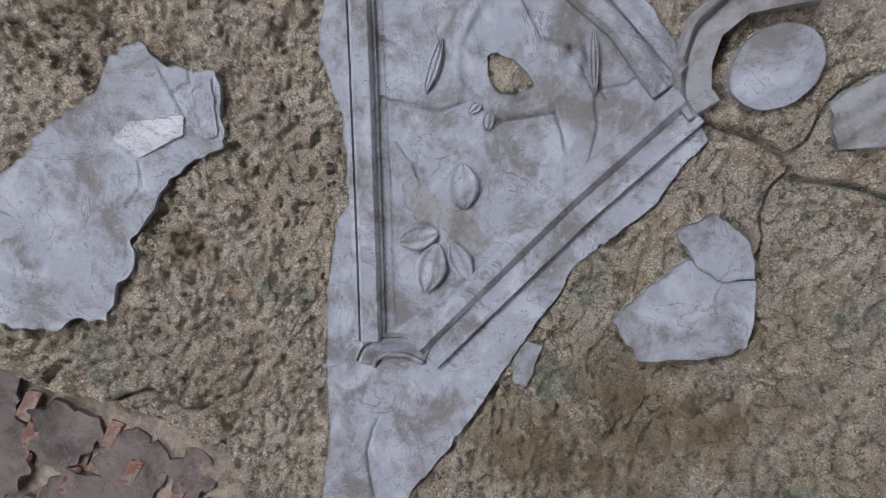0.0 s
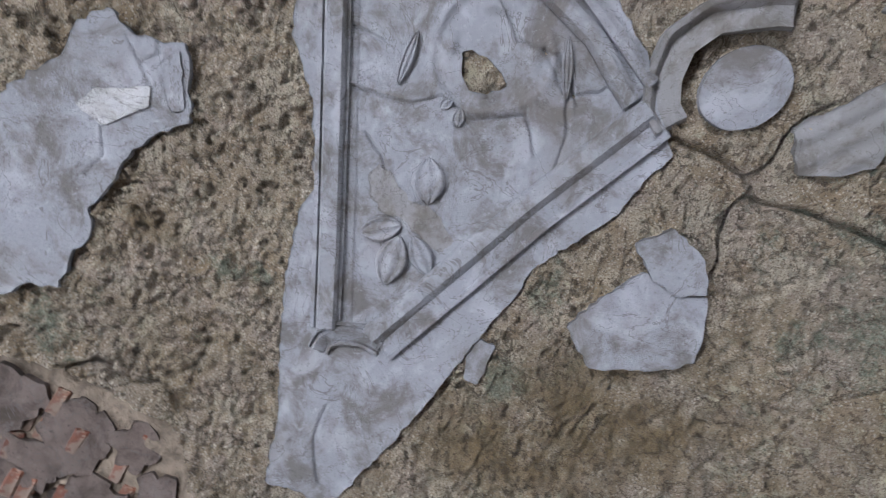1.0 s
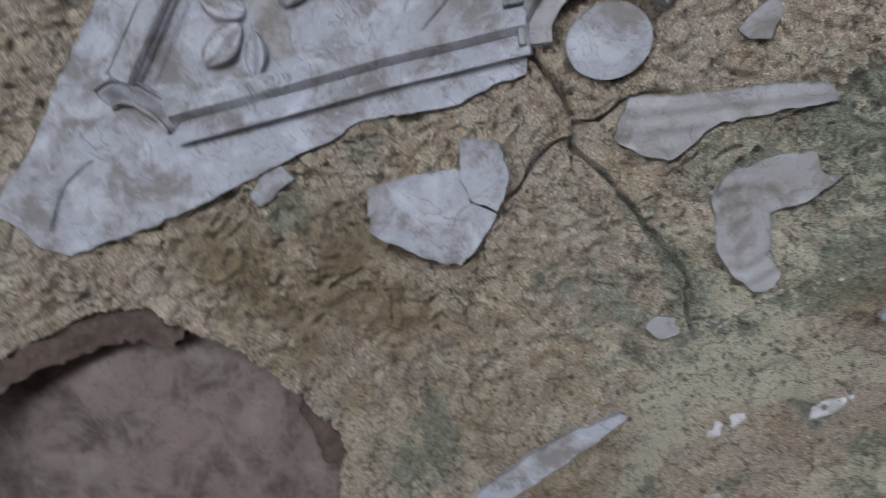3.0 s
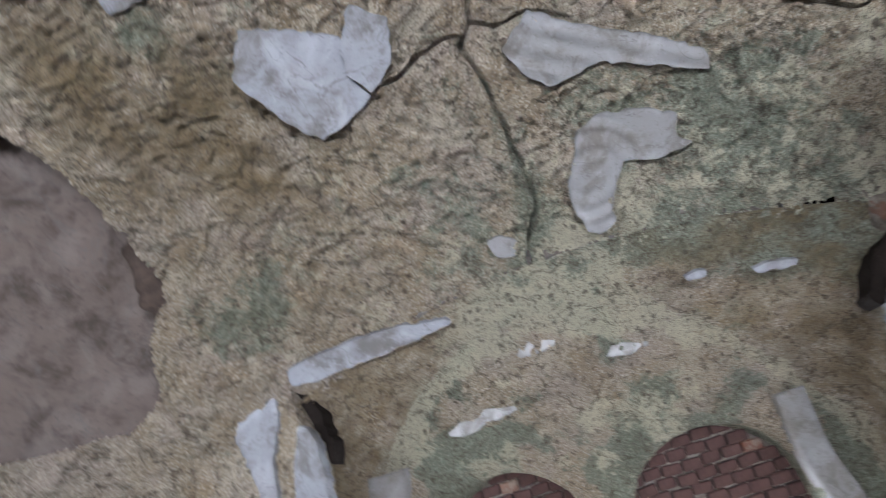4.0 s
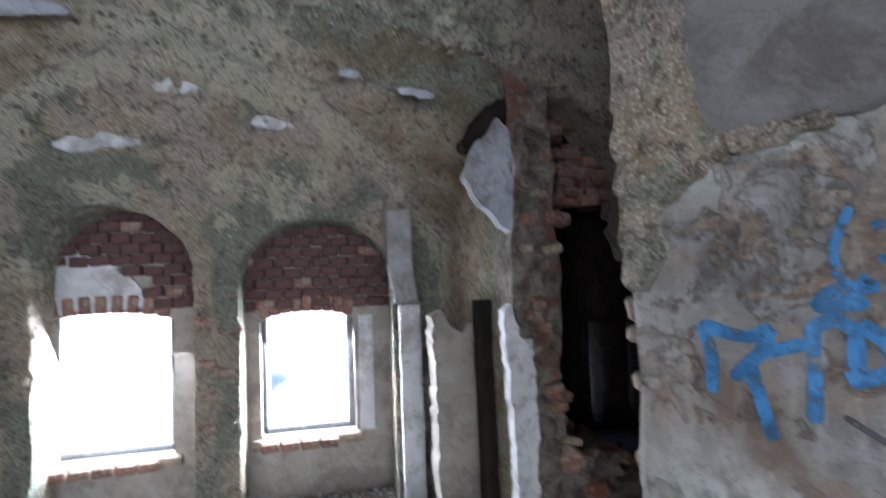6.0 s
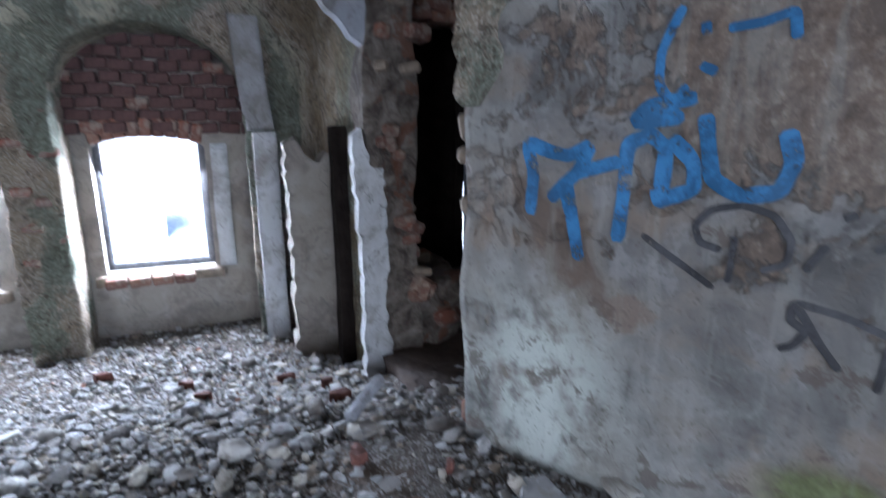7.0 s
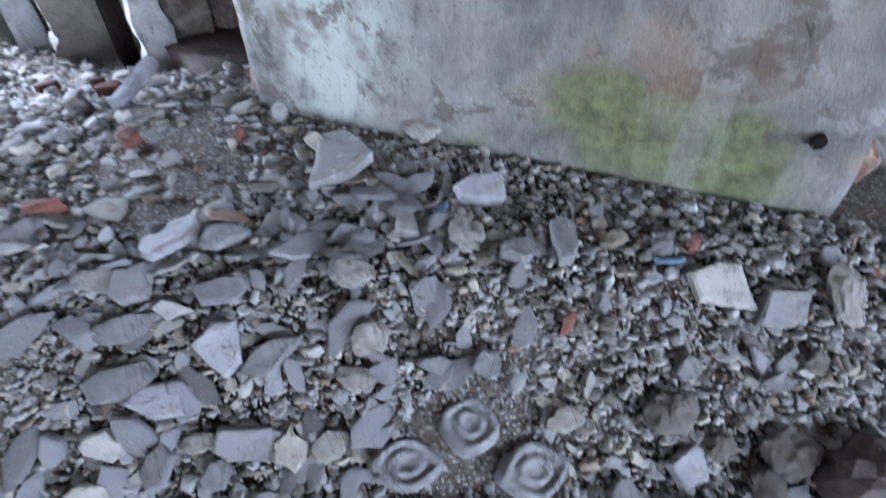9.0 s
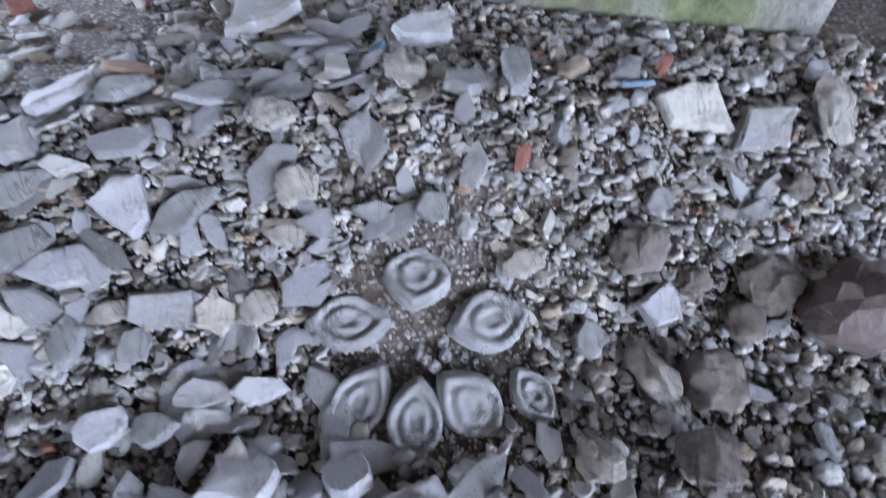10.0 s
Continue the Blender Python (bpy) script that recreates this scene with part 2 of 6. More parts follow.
def wall_plaster():
    """Old painted lime plaster: grey-beige above, whitish smears, green algae low down, bare patches."""
    m, nt, b = material("old_wall_plaster")
    co = coords(nt)
    big = noise_tex(nt, co, 2.3, 6, 0.62, 0.5)
    mid = noise_tex(nt, co, 8, 7, 0.66)
    col = ramp(nt, big, ((0.36, (0.075, 0.072, 0.069)), (0.45, (0.13, 0.125, 0.12)), (0.54, (0.17, 0.155, 0.138)), (0.63, (0.11, 0.082, 0.062))))
    col = mix(nt, maths(nt, 'MULTIPLY', step(nt, mid, 0.53, 0.62), 0.6), col, (0.22, 0.215, 0.21))
    bare = attribute(nt, "bare")
    patchy = step(nt, maths(nt, 'ADD', maths(nt, 'MULTIPLY', noise_tex(nt, co, 6, 8, 0.72, 0.4), 0.9), maths(nt, 'MULTIPLY', bare, 0.36)), 0.56, 0.62)
    col = mix(nt, maths(nt, 'MULTIPLY', patchy, 0.85), col, ramp(nt, noise_tex(nt, co, 28, 6, 0.75), ((0.35, (0.06, 0.042, 0.03)), (0.55, (0.15, 0.11, 0.08)), (0.68, (0.25, 0.215, 0.18)))))
    warm = step(nt, noise_tex(nt, co, 3.4, 5, 0.6, 0.3), 0.56, 0.66)
    col = mix(nt, maths(nt, 'MULTIPLY', warm, 0.45), col, (0.18, 0.125, 0.08))
    white = attribute(nt, "white")
    col = mix(nt, maths(nt, 'MULTIPLY', white, step(nt, mid, 0.36, 0.56)), col, (0.40, 0.43, 0.40))
    damp = attribute(nt, "damp")
    g = step(nt, maths(nt, 'ADD', maths(nt, 'MULTIPLY', mid, 0.5), damp), 0.55, 0.95)
    algae = ramp(nt, noise_tex(nt, co, 20, 6, 0.7), ((0.38, (0.045, 0.06, 0.012)), (0.6, (0.135, 0.16, 0.06))))
    col = mix(nt, maths(nt, 'MULTIPLY', g, 0.85), col, algae)
    stain = attribute(nt, "stain")
    col = mix(nt, maths(nt, 'MULTIPLY', step(nt, maths(nt, 'ADD', maths(nt, 'MULTIPLY', stain, 0.45), maths(nt, 'MULTIPLY', noise_tex(nt, co, 11, 7, 0.7), 0.9)), 0.66, 0.74), 0.8), col, (0.15, 0.115, 0.09))
    run = node(nt, "ShaderNodeMapping")
    run.inputs["Scale"].default_value = (13.0, 13.0, 1.3)
    nt.links.new(co, run.inputs["Vector"])
    drip = step(nt, noise_tex(nt, run.outputs[0], 1.0, 6, 0.65), 0.50, 0.62)
    col = mix(nt, maths(nt, 'MULTIPLY', drip, 0.3), col, (0.27, 0.27, 0.25))
    scar = step(nt, noise_tex(nt, co, 4.6, 9, 0.75, 0.5), 0.575, 0.60)
    col = mix(nt, maths(nt, 'MULTIPLY', scar, 0.7), col, (0.085, 0.066, 0.052))
    fine = noise_tex(nt, co, 60, 6, 0.7)
    col = mix(nt, maths(nt, 'MULTIPLY', step(nt, fine, 0.43, 0.37), 0.5), col, (0.09, 0.075, 0.063))
    nt.links.new(col, b.inputs["Base Color"])
    b.inputs["Roughness"].default_value = 0.85
    n1 = bump(nt, b, mid, 0.012)
    n2 = bump(nt, b, patchy, 0.006, 1.0, n1)
    bump(nt, b, fine, 0.006, 1.0, n2)
    return m


RENDER = render_plaster()
STUCCO = stucco("white_stucco")
STUCCO_DARK = stucco("grimy_stucco", (0.28, 0.275, 0.28), (0.17, 0.155, 0.14), 0.7, (0.40, 0.395, 0.41))
BRICK = brick_material()
WALL = wall_plaster()
# near black that puts deep shade into the colour: breach, slot, pockets, hole
SHADE_BLACK = plain("shade_black_masonry", (0.018, 0.014, 0.012), 0.95, 0, 0.03, 9)
SHADE_BLACK.node_tree.nodes["Principled BSDF"].inputs["Specular IOR Level"].default_value = 0.05
MORTAR = plain("crumbling_mortar", (0.23, 0.185, 0.14), 0.95, 0, 0.03, 14)


# ---- building helpers ----
def mesh_object(name, bm, mat, parent=None, smooth=False):
    me = bpy.data.meshes.new(name)
    bmesh.ops.recalc_face_normals(bm, faces=bm.faces)
    bm.to_mesh(me)
    bm.free()
    if smooth:
        me.polygons.foreach_set("use_smooth", [True] * len(me.polygons))
    for one in (mat if isinstance(mat, (list, tuple)) else [mat]):
        me.materials.append(one)
    ob = new(name, me)
    ob.parent = parent
    return ob


def part(name, bm, mat, parent, label="", smooth=False):
    ob = mesh_object(name, bm, mat, parent, smooth)
    if label:
        ob["label"] = label
    return ob


def thing(name, label, category, group="", kind="", at=(0, 0, 0)):
    ob = new(name)
    ob.empty_display_size = 0.1
    ob.location = at
    return tagged(ob, label, category, group, kind)


def quads(name, verts, faces, mat, parent=None, smooth=True, attrs=None):
    me = bpy.data.meshes.new(name)
    me.from_pydata([tuple(v) for v in verts], [], [tuple(int(i) for i in f) for f in faces])
    for key, values in (attrs or {}).items():
        a = me.attributes.new(key, 'FLOAT', 'POINT')
        a.data.foreach_set("value", np.asarray(values, dtype=np.float32))
    if smooth:
        me.polygons.foreach_set("use_smooth", [True] * len(me.polygons))
    for one in (mat if isinstance(mat, (list, tuple)) else [mat]):
        me.materials.append(one)
    me.update()
    ob = new(name, me)
    ob.parent = parent
    return ob


LATTICE = np.random.RandomState(7).rand(64, 64, 64)


def lump(p, scale, octaves=4, gain=0.5):
    """Value noise in -1..1 at points p (n x 3)."""
    p = np.asarray(p, float) * scale
    total, amp, norm = np.zeros(len(p)), 1.0, 0.0
    for _ in range(octaves):
        i = np.floor(p).astype(int)
        f = p - i
        f = f * f * (3 - 2 * f)
        acc = 0
        for dx in (0, 1):
            for dy in (0, 1):
                for dz in (0, 1):
                    w = (f[:, 0] if dx else 1 - f[:, 0]) * (f[:, 1] if dy else 1 - f[:, 1]) * (f[:, 2] if dz else 1 - f[:, 2])
                    acc = acc + w * LATTICE[(i[:, 0] + dx) % 64, (i[:, 1] + dy) % 64, (i[:, 2] + dz) % 64]
        total += amp * (acc * 2 - 1)
        norm += amp
        amp *= gain
        p = p * 2.03 + 17.3
    return total / norm


def sstep(x, lo, hi):
    t = np.clip((np.asarray(x, float) - lo) / (hi - lo), 0, 1)
    return t * t * (3 - 2 * t)


def inside(poly, u, v):
    """Points of arrays u, v inside the polygon."""
    poly = np.asarray(poly, float)
    hit = np.zeros(np.shape(u), bool)
    j = len(poly) - 1
    for i in range(len(poly)):
        (x0, y0), (x1, y1) = poly[i], poly[j]
        if y0 != y1:
            hit ^= ((y0 > v) != (y1 > v)) & (u < (x1 - x0) * (v - y0) / (y1 - y0) + x0)
        j = i
    return hit


def distance(line, u, v):
    """Distance of points u, v from an open polyline."""
    line = np.asarray(line, float)
    best = np.full(np.shape(u), 1e9)
    for (x0, y0), (x1, y1) in zip(line[:-1], line[1:]):
        dx, dy = x1 - x0, y1 - y0
        t = np.clip(((u - x0) * dx + (v - y0) * dy) / (dx * dx + dy * dy + 1e-12), 0, 1)
        best = np.minimum(best, np.hypot(u - x0 - t * dx, v - y0 - t * dy))
    return best


# ---- the plan ----
DOME_C, DOME_R = np.array((1.34, -2.24, -1.42)), 6.97
E3 = np.array((-2.24, 3.84, 5.37)) / np.linalg.norm((-2.24, 3.84, 5.37))
E1 = np.array((3.84, 2.24, 0.0)) / np.linalg.norm((3.84, 2.24, 0.0))
E2 = np.cross(E1, E3) * -1 if np.cross(E1, E3)[2] < 0 else np.cross(E1, E3)
BAY_O, BAY_A, BAY_N = np.array((-1.1, 4.1)), np.array((0.906, 0.423)), np.array((-0.423, 0.906))
SIDE_O, SIDE_A, SIDE_N = np.array((1.10, 2.53)), np.array((0.8375, -0.5464)), np.array((0.5464, 0.8375))
FRONT = -1.03          # front edge of the bay


def dome(u, v, out=0.0):
    """The point of the vault at chart metres u (along), v (up), out metres beyond its face (minus: into the room)."""
    u, v = np.asarray(u, float), np.asarray(v, float)
    w = E3 + (u[..., None] / DOME_R) * E1 + (v[..., None] / DOME_R) * E2
    w = w / np.linalg.norm(w, axis=-1, keepdims=True)
    return DOME_C + w * (DOME_R + np.asarray(out, float)[..., None])


def bay(s, d, z):
    s, d, z = np.broadcast_arrays(np.asarray(s, float), np.asarray(d, float), np.asarray(z, float))
    xy = BAY_O + s[..., None] * BAY_A + d[..., None] * BAY_N
    return np.concatenate([xy, z[..., None]], -1)


def side(s, d, z):
    s, d, z = np.broadcast_arrays(np.asarray(s, float), np.asarray(d, float), np.asarray(z, float))
    xy = SIDE_O + s[..., None] * SIDE_A + d[..., None] * SIDE_N
    return np.concatenate([xy, z[..., None]], -1)


def bay_sd(p):
    q = np.asarray(p)[..., :2] - BAY_O
    return q @ BAY_A, q @ BAY_N


def dome_z(xy):
    q = np.asarray(xy) - DOME_C[:2]
    return DOME_C[2] + np.sqrt(np.maximum(DOME_R ** 2 - (q ** 2).sum(-1), 0))


def ground_z(x, y):
    p = np.stack([x, y], -1)
    s, d = bay_sd(p)
    heap = np.asarray(y, float) + 0.15 * (np.asarray(x, float) - 1.2)
    return -0.25 * sstep(d, -1.9, -0.5) * sstep(s, 2.0, 0.9) - 0.3 * sstep(heap, 2.0, 1.5)


def grid_faces(nu, nv, keep=None):
    i = np.arange(nu * nv).reshape(nu, nv)
    f = np.stack([i[:-1, :-1], i[1:, :-1], i[1:, 1:], i[:-1, 1:]], -1).reshape(-1, 4)
    if keep is not None:
        f = f[keep[f].all(1)]
    return f


def compact(verts, faces, attrs):
    used = np.unique(faces)
    remap = np.full(len(verts), -1)
    remap[used] = np.arange(len(used))
    return verts[used], remap[faces], {k: v[used] for k, v in attrs.items()}


def grit():
    m, nt, b = material("earth_and_grit")
    co = coords(nt)
    n = noise_tex(nt, co, 45, 8, 0.75)
    col = ramp(nt, n, ((0.3, (0.035, 0.026, 0.02)), (0.48, (0.095, 0.075, 0.06)), (0.62, (0.22, 0.20, 0.18)), (0.75, (0.42, 0.41, 0.40))))
    col = mix(nt, step(nt, noise_tex(nt, co, 2.2, 5), 0.5, 0.66), col, (0.12, 0.085, 0.06), 'MIX')
    pebble = nt.nodes.new("ShaderNodeTexVoronoi")
    pebble.inputs["Scale"].default_value = 70
    nt.links.new(co, pebble.inputs["Vector"])
    col = mix(nt, maths(nt, 'MULTIPLY', step(nt, pebble.outputs["Distance"], 0.42, 0.2), 0.6), col, (0.42, 0.41, 0.41))
    nt.links.new(col, b.inputs["Base Color"])
    b.inputs["Roughness"].default_value = 0.95
    n1 = bump(nt, b, maths(nt, 'SUBTRACT', 1.0, pebble.outputs["Distance"]), 0.012)
    bump(nt, b, n, 0.02, 1.0, n1)
    return m


def rubble_material(name, stops):
    """Broken stucco and mortar: mostly grey-white, some sandy, a few dark or earthy, one colour a piece."""
    m, nt, b = material(name)
    co = coords(nt)
    geo = nt.nodes.new("ShaderNodeNewGeometry")
    info = nt.nodes.new("ShaderNodeObjectInfo")
    rnd = maths(nt, 'FRACT', maths(nt, 'ADD', geo.outputs["Random Per Island"], info.outputs["Random"]))
    col = ramp(nt, rnd, stops)
    dirt = step(nt, noise_tex(nt, co, 24, 7, 0.7), 0.5, 0.66)
    col = mix(nt, maths(nt, 'MULTIPLY', dirt, 0.65), col, (0.20, 0.17, 0.14))
    pale = step(nt, noise_tex(nt, co, 15, 5, 0.6), 0.56, 0.68)
    col = mix(nt, maths(nt, 'MULTIPLY', pale, 0.4), col, (0.54, 0.54, 0.555))
    nt.links.new(col, b.inputs["Base Color"])
    b.inputs["Roughness"].default_value = 0.9
    n1 = bump(nt, b, noise_tex(nt, co, 35, 6, 0.7), 0.015)
    bump(nt, b, noise_tex(nt, co, 130, 6, 0.75), 0.006, 1.0, n1)
    return m


GRIT = grit()
RUBBLE = rubble_material("plaster_rubble", ((0.0, (0.17, 0.16, 0.155)), (0.15, (0.28, 0.275, 0.285)), (0.4, (0.37, 0.37, 0.40)), (0.7, (0.43, 0.43, 0.455)), (0.85, (0.53, 0.515, 0.47)), (0.95, (0.48, 0.47, 0.44)), (1.0, (0.33, 0.28, 0.22))))
GRAVEL = rubble_material("mortar_gravel", ((0.0, (0.10, 0.085, 0.07)), (0.22, (0.24, 0.225, 0.215)), (0.45, (0.34, 0.335, 0.335)), (0.7, (0.43, 0.43, 0.44)), (0.85, (0.52, 0.49, 0.43)), (0.985, (0.27, 0.21, 0.155)), (1.0, (0.22, 0.10, 0.06))))
DARKSTONE = plain("dark_brownish_stone", (0.085, 0.066, 0.06), 0.9, 0, 0.01, 20)
TERRA = plain("brick_red", (0.13, 0.05, 0.036), 0.9, 0, 0.006, 40)


def paint(name, colour):
    """Thin worn spray paint that lets the wall show through in flecks."""
    m, nt, b = material(name)
    co = coords(nt)
    n = noise_tex(nt, co, 9, 8, 0.78)
    nt.links.new(mix(nt, step(nt, n, 0.4, 0.62), tuple(c * 0.6 for c in colour), tuple(min(1, c * 1.25 + 0.02) for c in colour)), b.inputs["Base Color"])
    b.inputs["Roughness"].default_value = 0.6
    nt.links.new(step(nt, noise_tex(nt, co, 16, 9, 0.8), 0.36, 0.47), b.inputs["Alpha"])
    return m


BLUE = paint("blue_spray_paint", (0.018, 0.11, 0.26))
BLACK = paint("black_spray_paint", (0.025, 0.025, 0.03))
GREYWOOD = plain("weathered_frame_wood", (0.10, 0.10, 0.11), 0.8, 0, 0.004, 50)
BLUEGREY = plain("faded_blue_scrap", (0.07, 0.11, 0.17), 0.6, 0, 0.003, 40)
PINKISH = stucco("pinkish_old_plaster", (0.155, 0.12, 0.104), (0.06, 0.045, 0.036), 0.8, (0.20, 0.165, 0.15))
NICHE = stucco("beige_niche_plaster", (0.28, 0.25, 0.215), (0.18, 0.155, 0.135), 0.6, (0.36, 0.33, 0.295))
# colours outside are whitened to imitate daylight glare through the windows
GLARE_GROUND = plain("glare_white_ground", (0.75, 0.75, 0.74), 0.95, 0, 0.02, 3)
GLARE_PANE = plain("glare_pale_window", (0.45, 0.42, 0.42), 0.6, 0, 0.002, 8)
GLARE_HOUSE = plain("glare_pale_house_wall", (0.9, 0.87, 0.86), 0.9, 0, 0.004, 5)
GLARE_ROOF = plain("glare_pale_red_roof", (0.85, 0.70, 0.66), 0.9, 0, 0.004, 5)
EARTH_AND_SHADE = plain("damp_earth_and_shade", (0.062, 0.042, 0.032), 0.95, 0, 0.02, 25)
WHITEWASH = stucco("whitewashed_plaster", (0.52, 0.53, 0.545), (0.30, 0.285, 0.27), 0.6, (0.64, 0.65, 0.66))
PALEWALL = stucco("pale_wall_skin", (0.22, 0.21, 0.20), (0.13, 0.115, 0.105), 0.7, (0.28, 0.27, 0.265))
RUBBLE_LEAF = stucco("dusty_grey_stucco", (0.39, 0.39, 0.41), (0.27, 0.265, 0.265), 0.5, (0.50, 0.50, 0.52))
DARKBRICK = plain("dark_old_brick", (0.062, 0.03, 0.026), 0.92, 0, 0.01, 12)
LIMELUMP = stucco("pale_lime_mortar", (0.42, 0.40, 0.365), (0.22, 0.195, 0.165), 0.6, (0.52, 0.51, 0.485))
DIRTLUMP = stucco("dirty_mortar", (0.20, 0.175, 0.155), (0.10, 0.08, 0.065), 0.7, (0.29, 0.27, 0.25))
SLAB = stucco("broken_stucco_slab", (0.30, 0.30, 0.315), (0.18, 0.175, 0.17), 0.5, (0.42, 0.42, 0.435))

def brick_core():
    """Crumbled red brick and mortar inside a broken wall."""
    m, nt, b = material("crumbled_brick_core")
    co = coords(nt)
    n = noise_tex(nt, co, 9, 8, 0.75, 0.4)
    col = ramp(nt, n, ((0.36, (0.045, 0.034, 0.028)), (0.45, (0.13, 0.105, 0.085)), (0.54, (0.24, 0.205, 0.17)), (0.66, (0.36, 0.33, 0.29))))
    red = step(nt, noise_tex(nt, co, 3.3, 7, 0.7, 0.5), 0.53, 0.58)
    col = mix(nt, maths(nt, 'MULTIPLY', red, 0.75), col, (0.19, 0.08, 0.042))
    nt.links.new(col, b.inputs["Base Color"])
    b.inputs["Roughness"].default_value = 0.95
    n1 = bump(nt, b, n, 0.06)
    bump(nt, b, noise_tex(nt, co, 50, 7, 0.75), 0.03, 1.0, n1)
    return m


CORE = brick_core()

# ---- the vault ----
def vault():
    us = np.concatenate([np.arange(-6.5, -3.2, 0.15), np.arange(-3.2, 2.6, VSTEP), np.arange(2.6, 6.5, 0.15)])
    vs = np.concatenate([np.arange(-3.4, -2.4, 0.1), np.arange(-2.4, 2.75, VSTEP), np.arange(2.75, 8.0, 0.15)])
    u, v = [a.ravel() for a in np.meshgrid(us, vs, indexing="ij")]
    out, damp, lime, brown = vault_relief(u, v)
    p = dome(u, v, out)
    s, d = bay_sd(p)
    q = p[:, :2] - SIDE_O
    ss, sd = q @ SIDE_A, q @ SIDE_N
    ragged = 0.05 * lump(p, 5.0)
    behind_bay = (d > FRONT + 0.02 + ragged * 0.6) & (s > -2.6) & (s < 1.9)
    keep = ~behind_bay & (p[:, 2] > 0.9) & ~((sd > 0.08) & (ss > -0.45) & (ss < 1.3))
    jit = 0.03 * lump(p, 9.0), 0.03 * lump(p + 5, 9.0)
    keep &= ~inside(BAY_LEFT_CUT, u + jit[0], v + jit[1]) & ~inside(BRICK_ARCH_CUT, u + jit[0], v + jit[1])
    f = grid_faces(len(us), len(vs), keep)
    p, f, attrs = compact(p, f, {"damp": damp, "lime": lime, "brown": brown})
    ob = quads("ceiling", p, f, RENDER, attrs=attrs)
    return tagged(ob, "domed vault of coarse ochre lime render with cracks and green algae", "ceiling", kind="structure")


# ---- bay wall with its two arched window niches ----
RIM_S, RIM_W, RIM_SPRING, RIM_RISE = -0.63, 1.46, 1.30, 1.01
NICHES = [(-1.58, -0.70, 1.28, 1.69), (-0.45, 0.52, 1.22, 1.60)]
WINDOWS = [(-1.74, -0.90, 0.12, 0.98), (-0.36, 0.27, 0.16, 0.93)]


def rim_z(s):
    k = np.clip(1 - np.abs((np.asarray(s, float) - RIM_S) / RIM_W) ** 2.2, 0, 1)
    return RIM_SPRING + RIM_RISE * k ** 0.85


def arch_z(s, s0, s1, spring, top):
    k = np.clip(1 - ((np.asarray(s, float) - (s0 + s1) / 2) / ((s1 - s0) / 2)) ** 2, 0, 1)
    return spring + (top - spring) * np.sqrt(k)


def cove_d(z):
    """How far the lunette leans into the room at a height."""
    return -0.9 * np.clip((np.asarray(z, float) - 1.3) / 1.15, 0, 1.1) ** 1.2


def cove(s, z, out):
    """The leaning face of the lunette; out metres beyond it."""
    return bay(s, cove_d(z) + np.asarray(out, float), z)


def lean(ob):
    """Tilts a piece of the bay along with the lunette's cove."""
    co = np.zeros(len(ob.data.vertices) * 3)
    ob.data.vertices.foreach_get("co", co)
    p = co.reshape(-1, 3)
    p[:, :2] += cove_d(p[:, 2])[:, None] * BAY_N
    ob.data.vertices.foreach_set("co", p.ravel())
    return ob


def paint_damp(ob, damp, lime):
    """Sets the algae and lime values of a rendered piece from functions of its points."""
    co = np.zeros(len(ob.data.vertices) * 3)
    ob.data.vertices.foreach_get("co", co)
    p = co.reshape(-1, 3)
    for key, fn in (("damp", damp), ("lime", lime)):
        a = ob.data.attributes.new(key, 'FLOAT', 'POINT')
        a.data.foreach_set("value", np.clip(fn(p), 0, 1).astype(np.float32))
    return ob


def coarse(p):
    """Clods, pits and broken skins of coarse render, in metres towards the room."""
    h = 0.022 * lump(p, 5.0, 3) + 0.016 * lump(p, 22.0, 3, 0.7) + 0.012 * lump(p + 7, 45.0, 2)
    return h + 0.018 * sstep(lump(p + 31, 7.0, 4, 0.65), 0.06, 0.10) - 0.02 * sstep(lump(p + 13, 30.0, 3, 0.7), 0.17, 0.26)


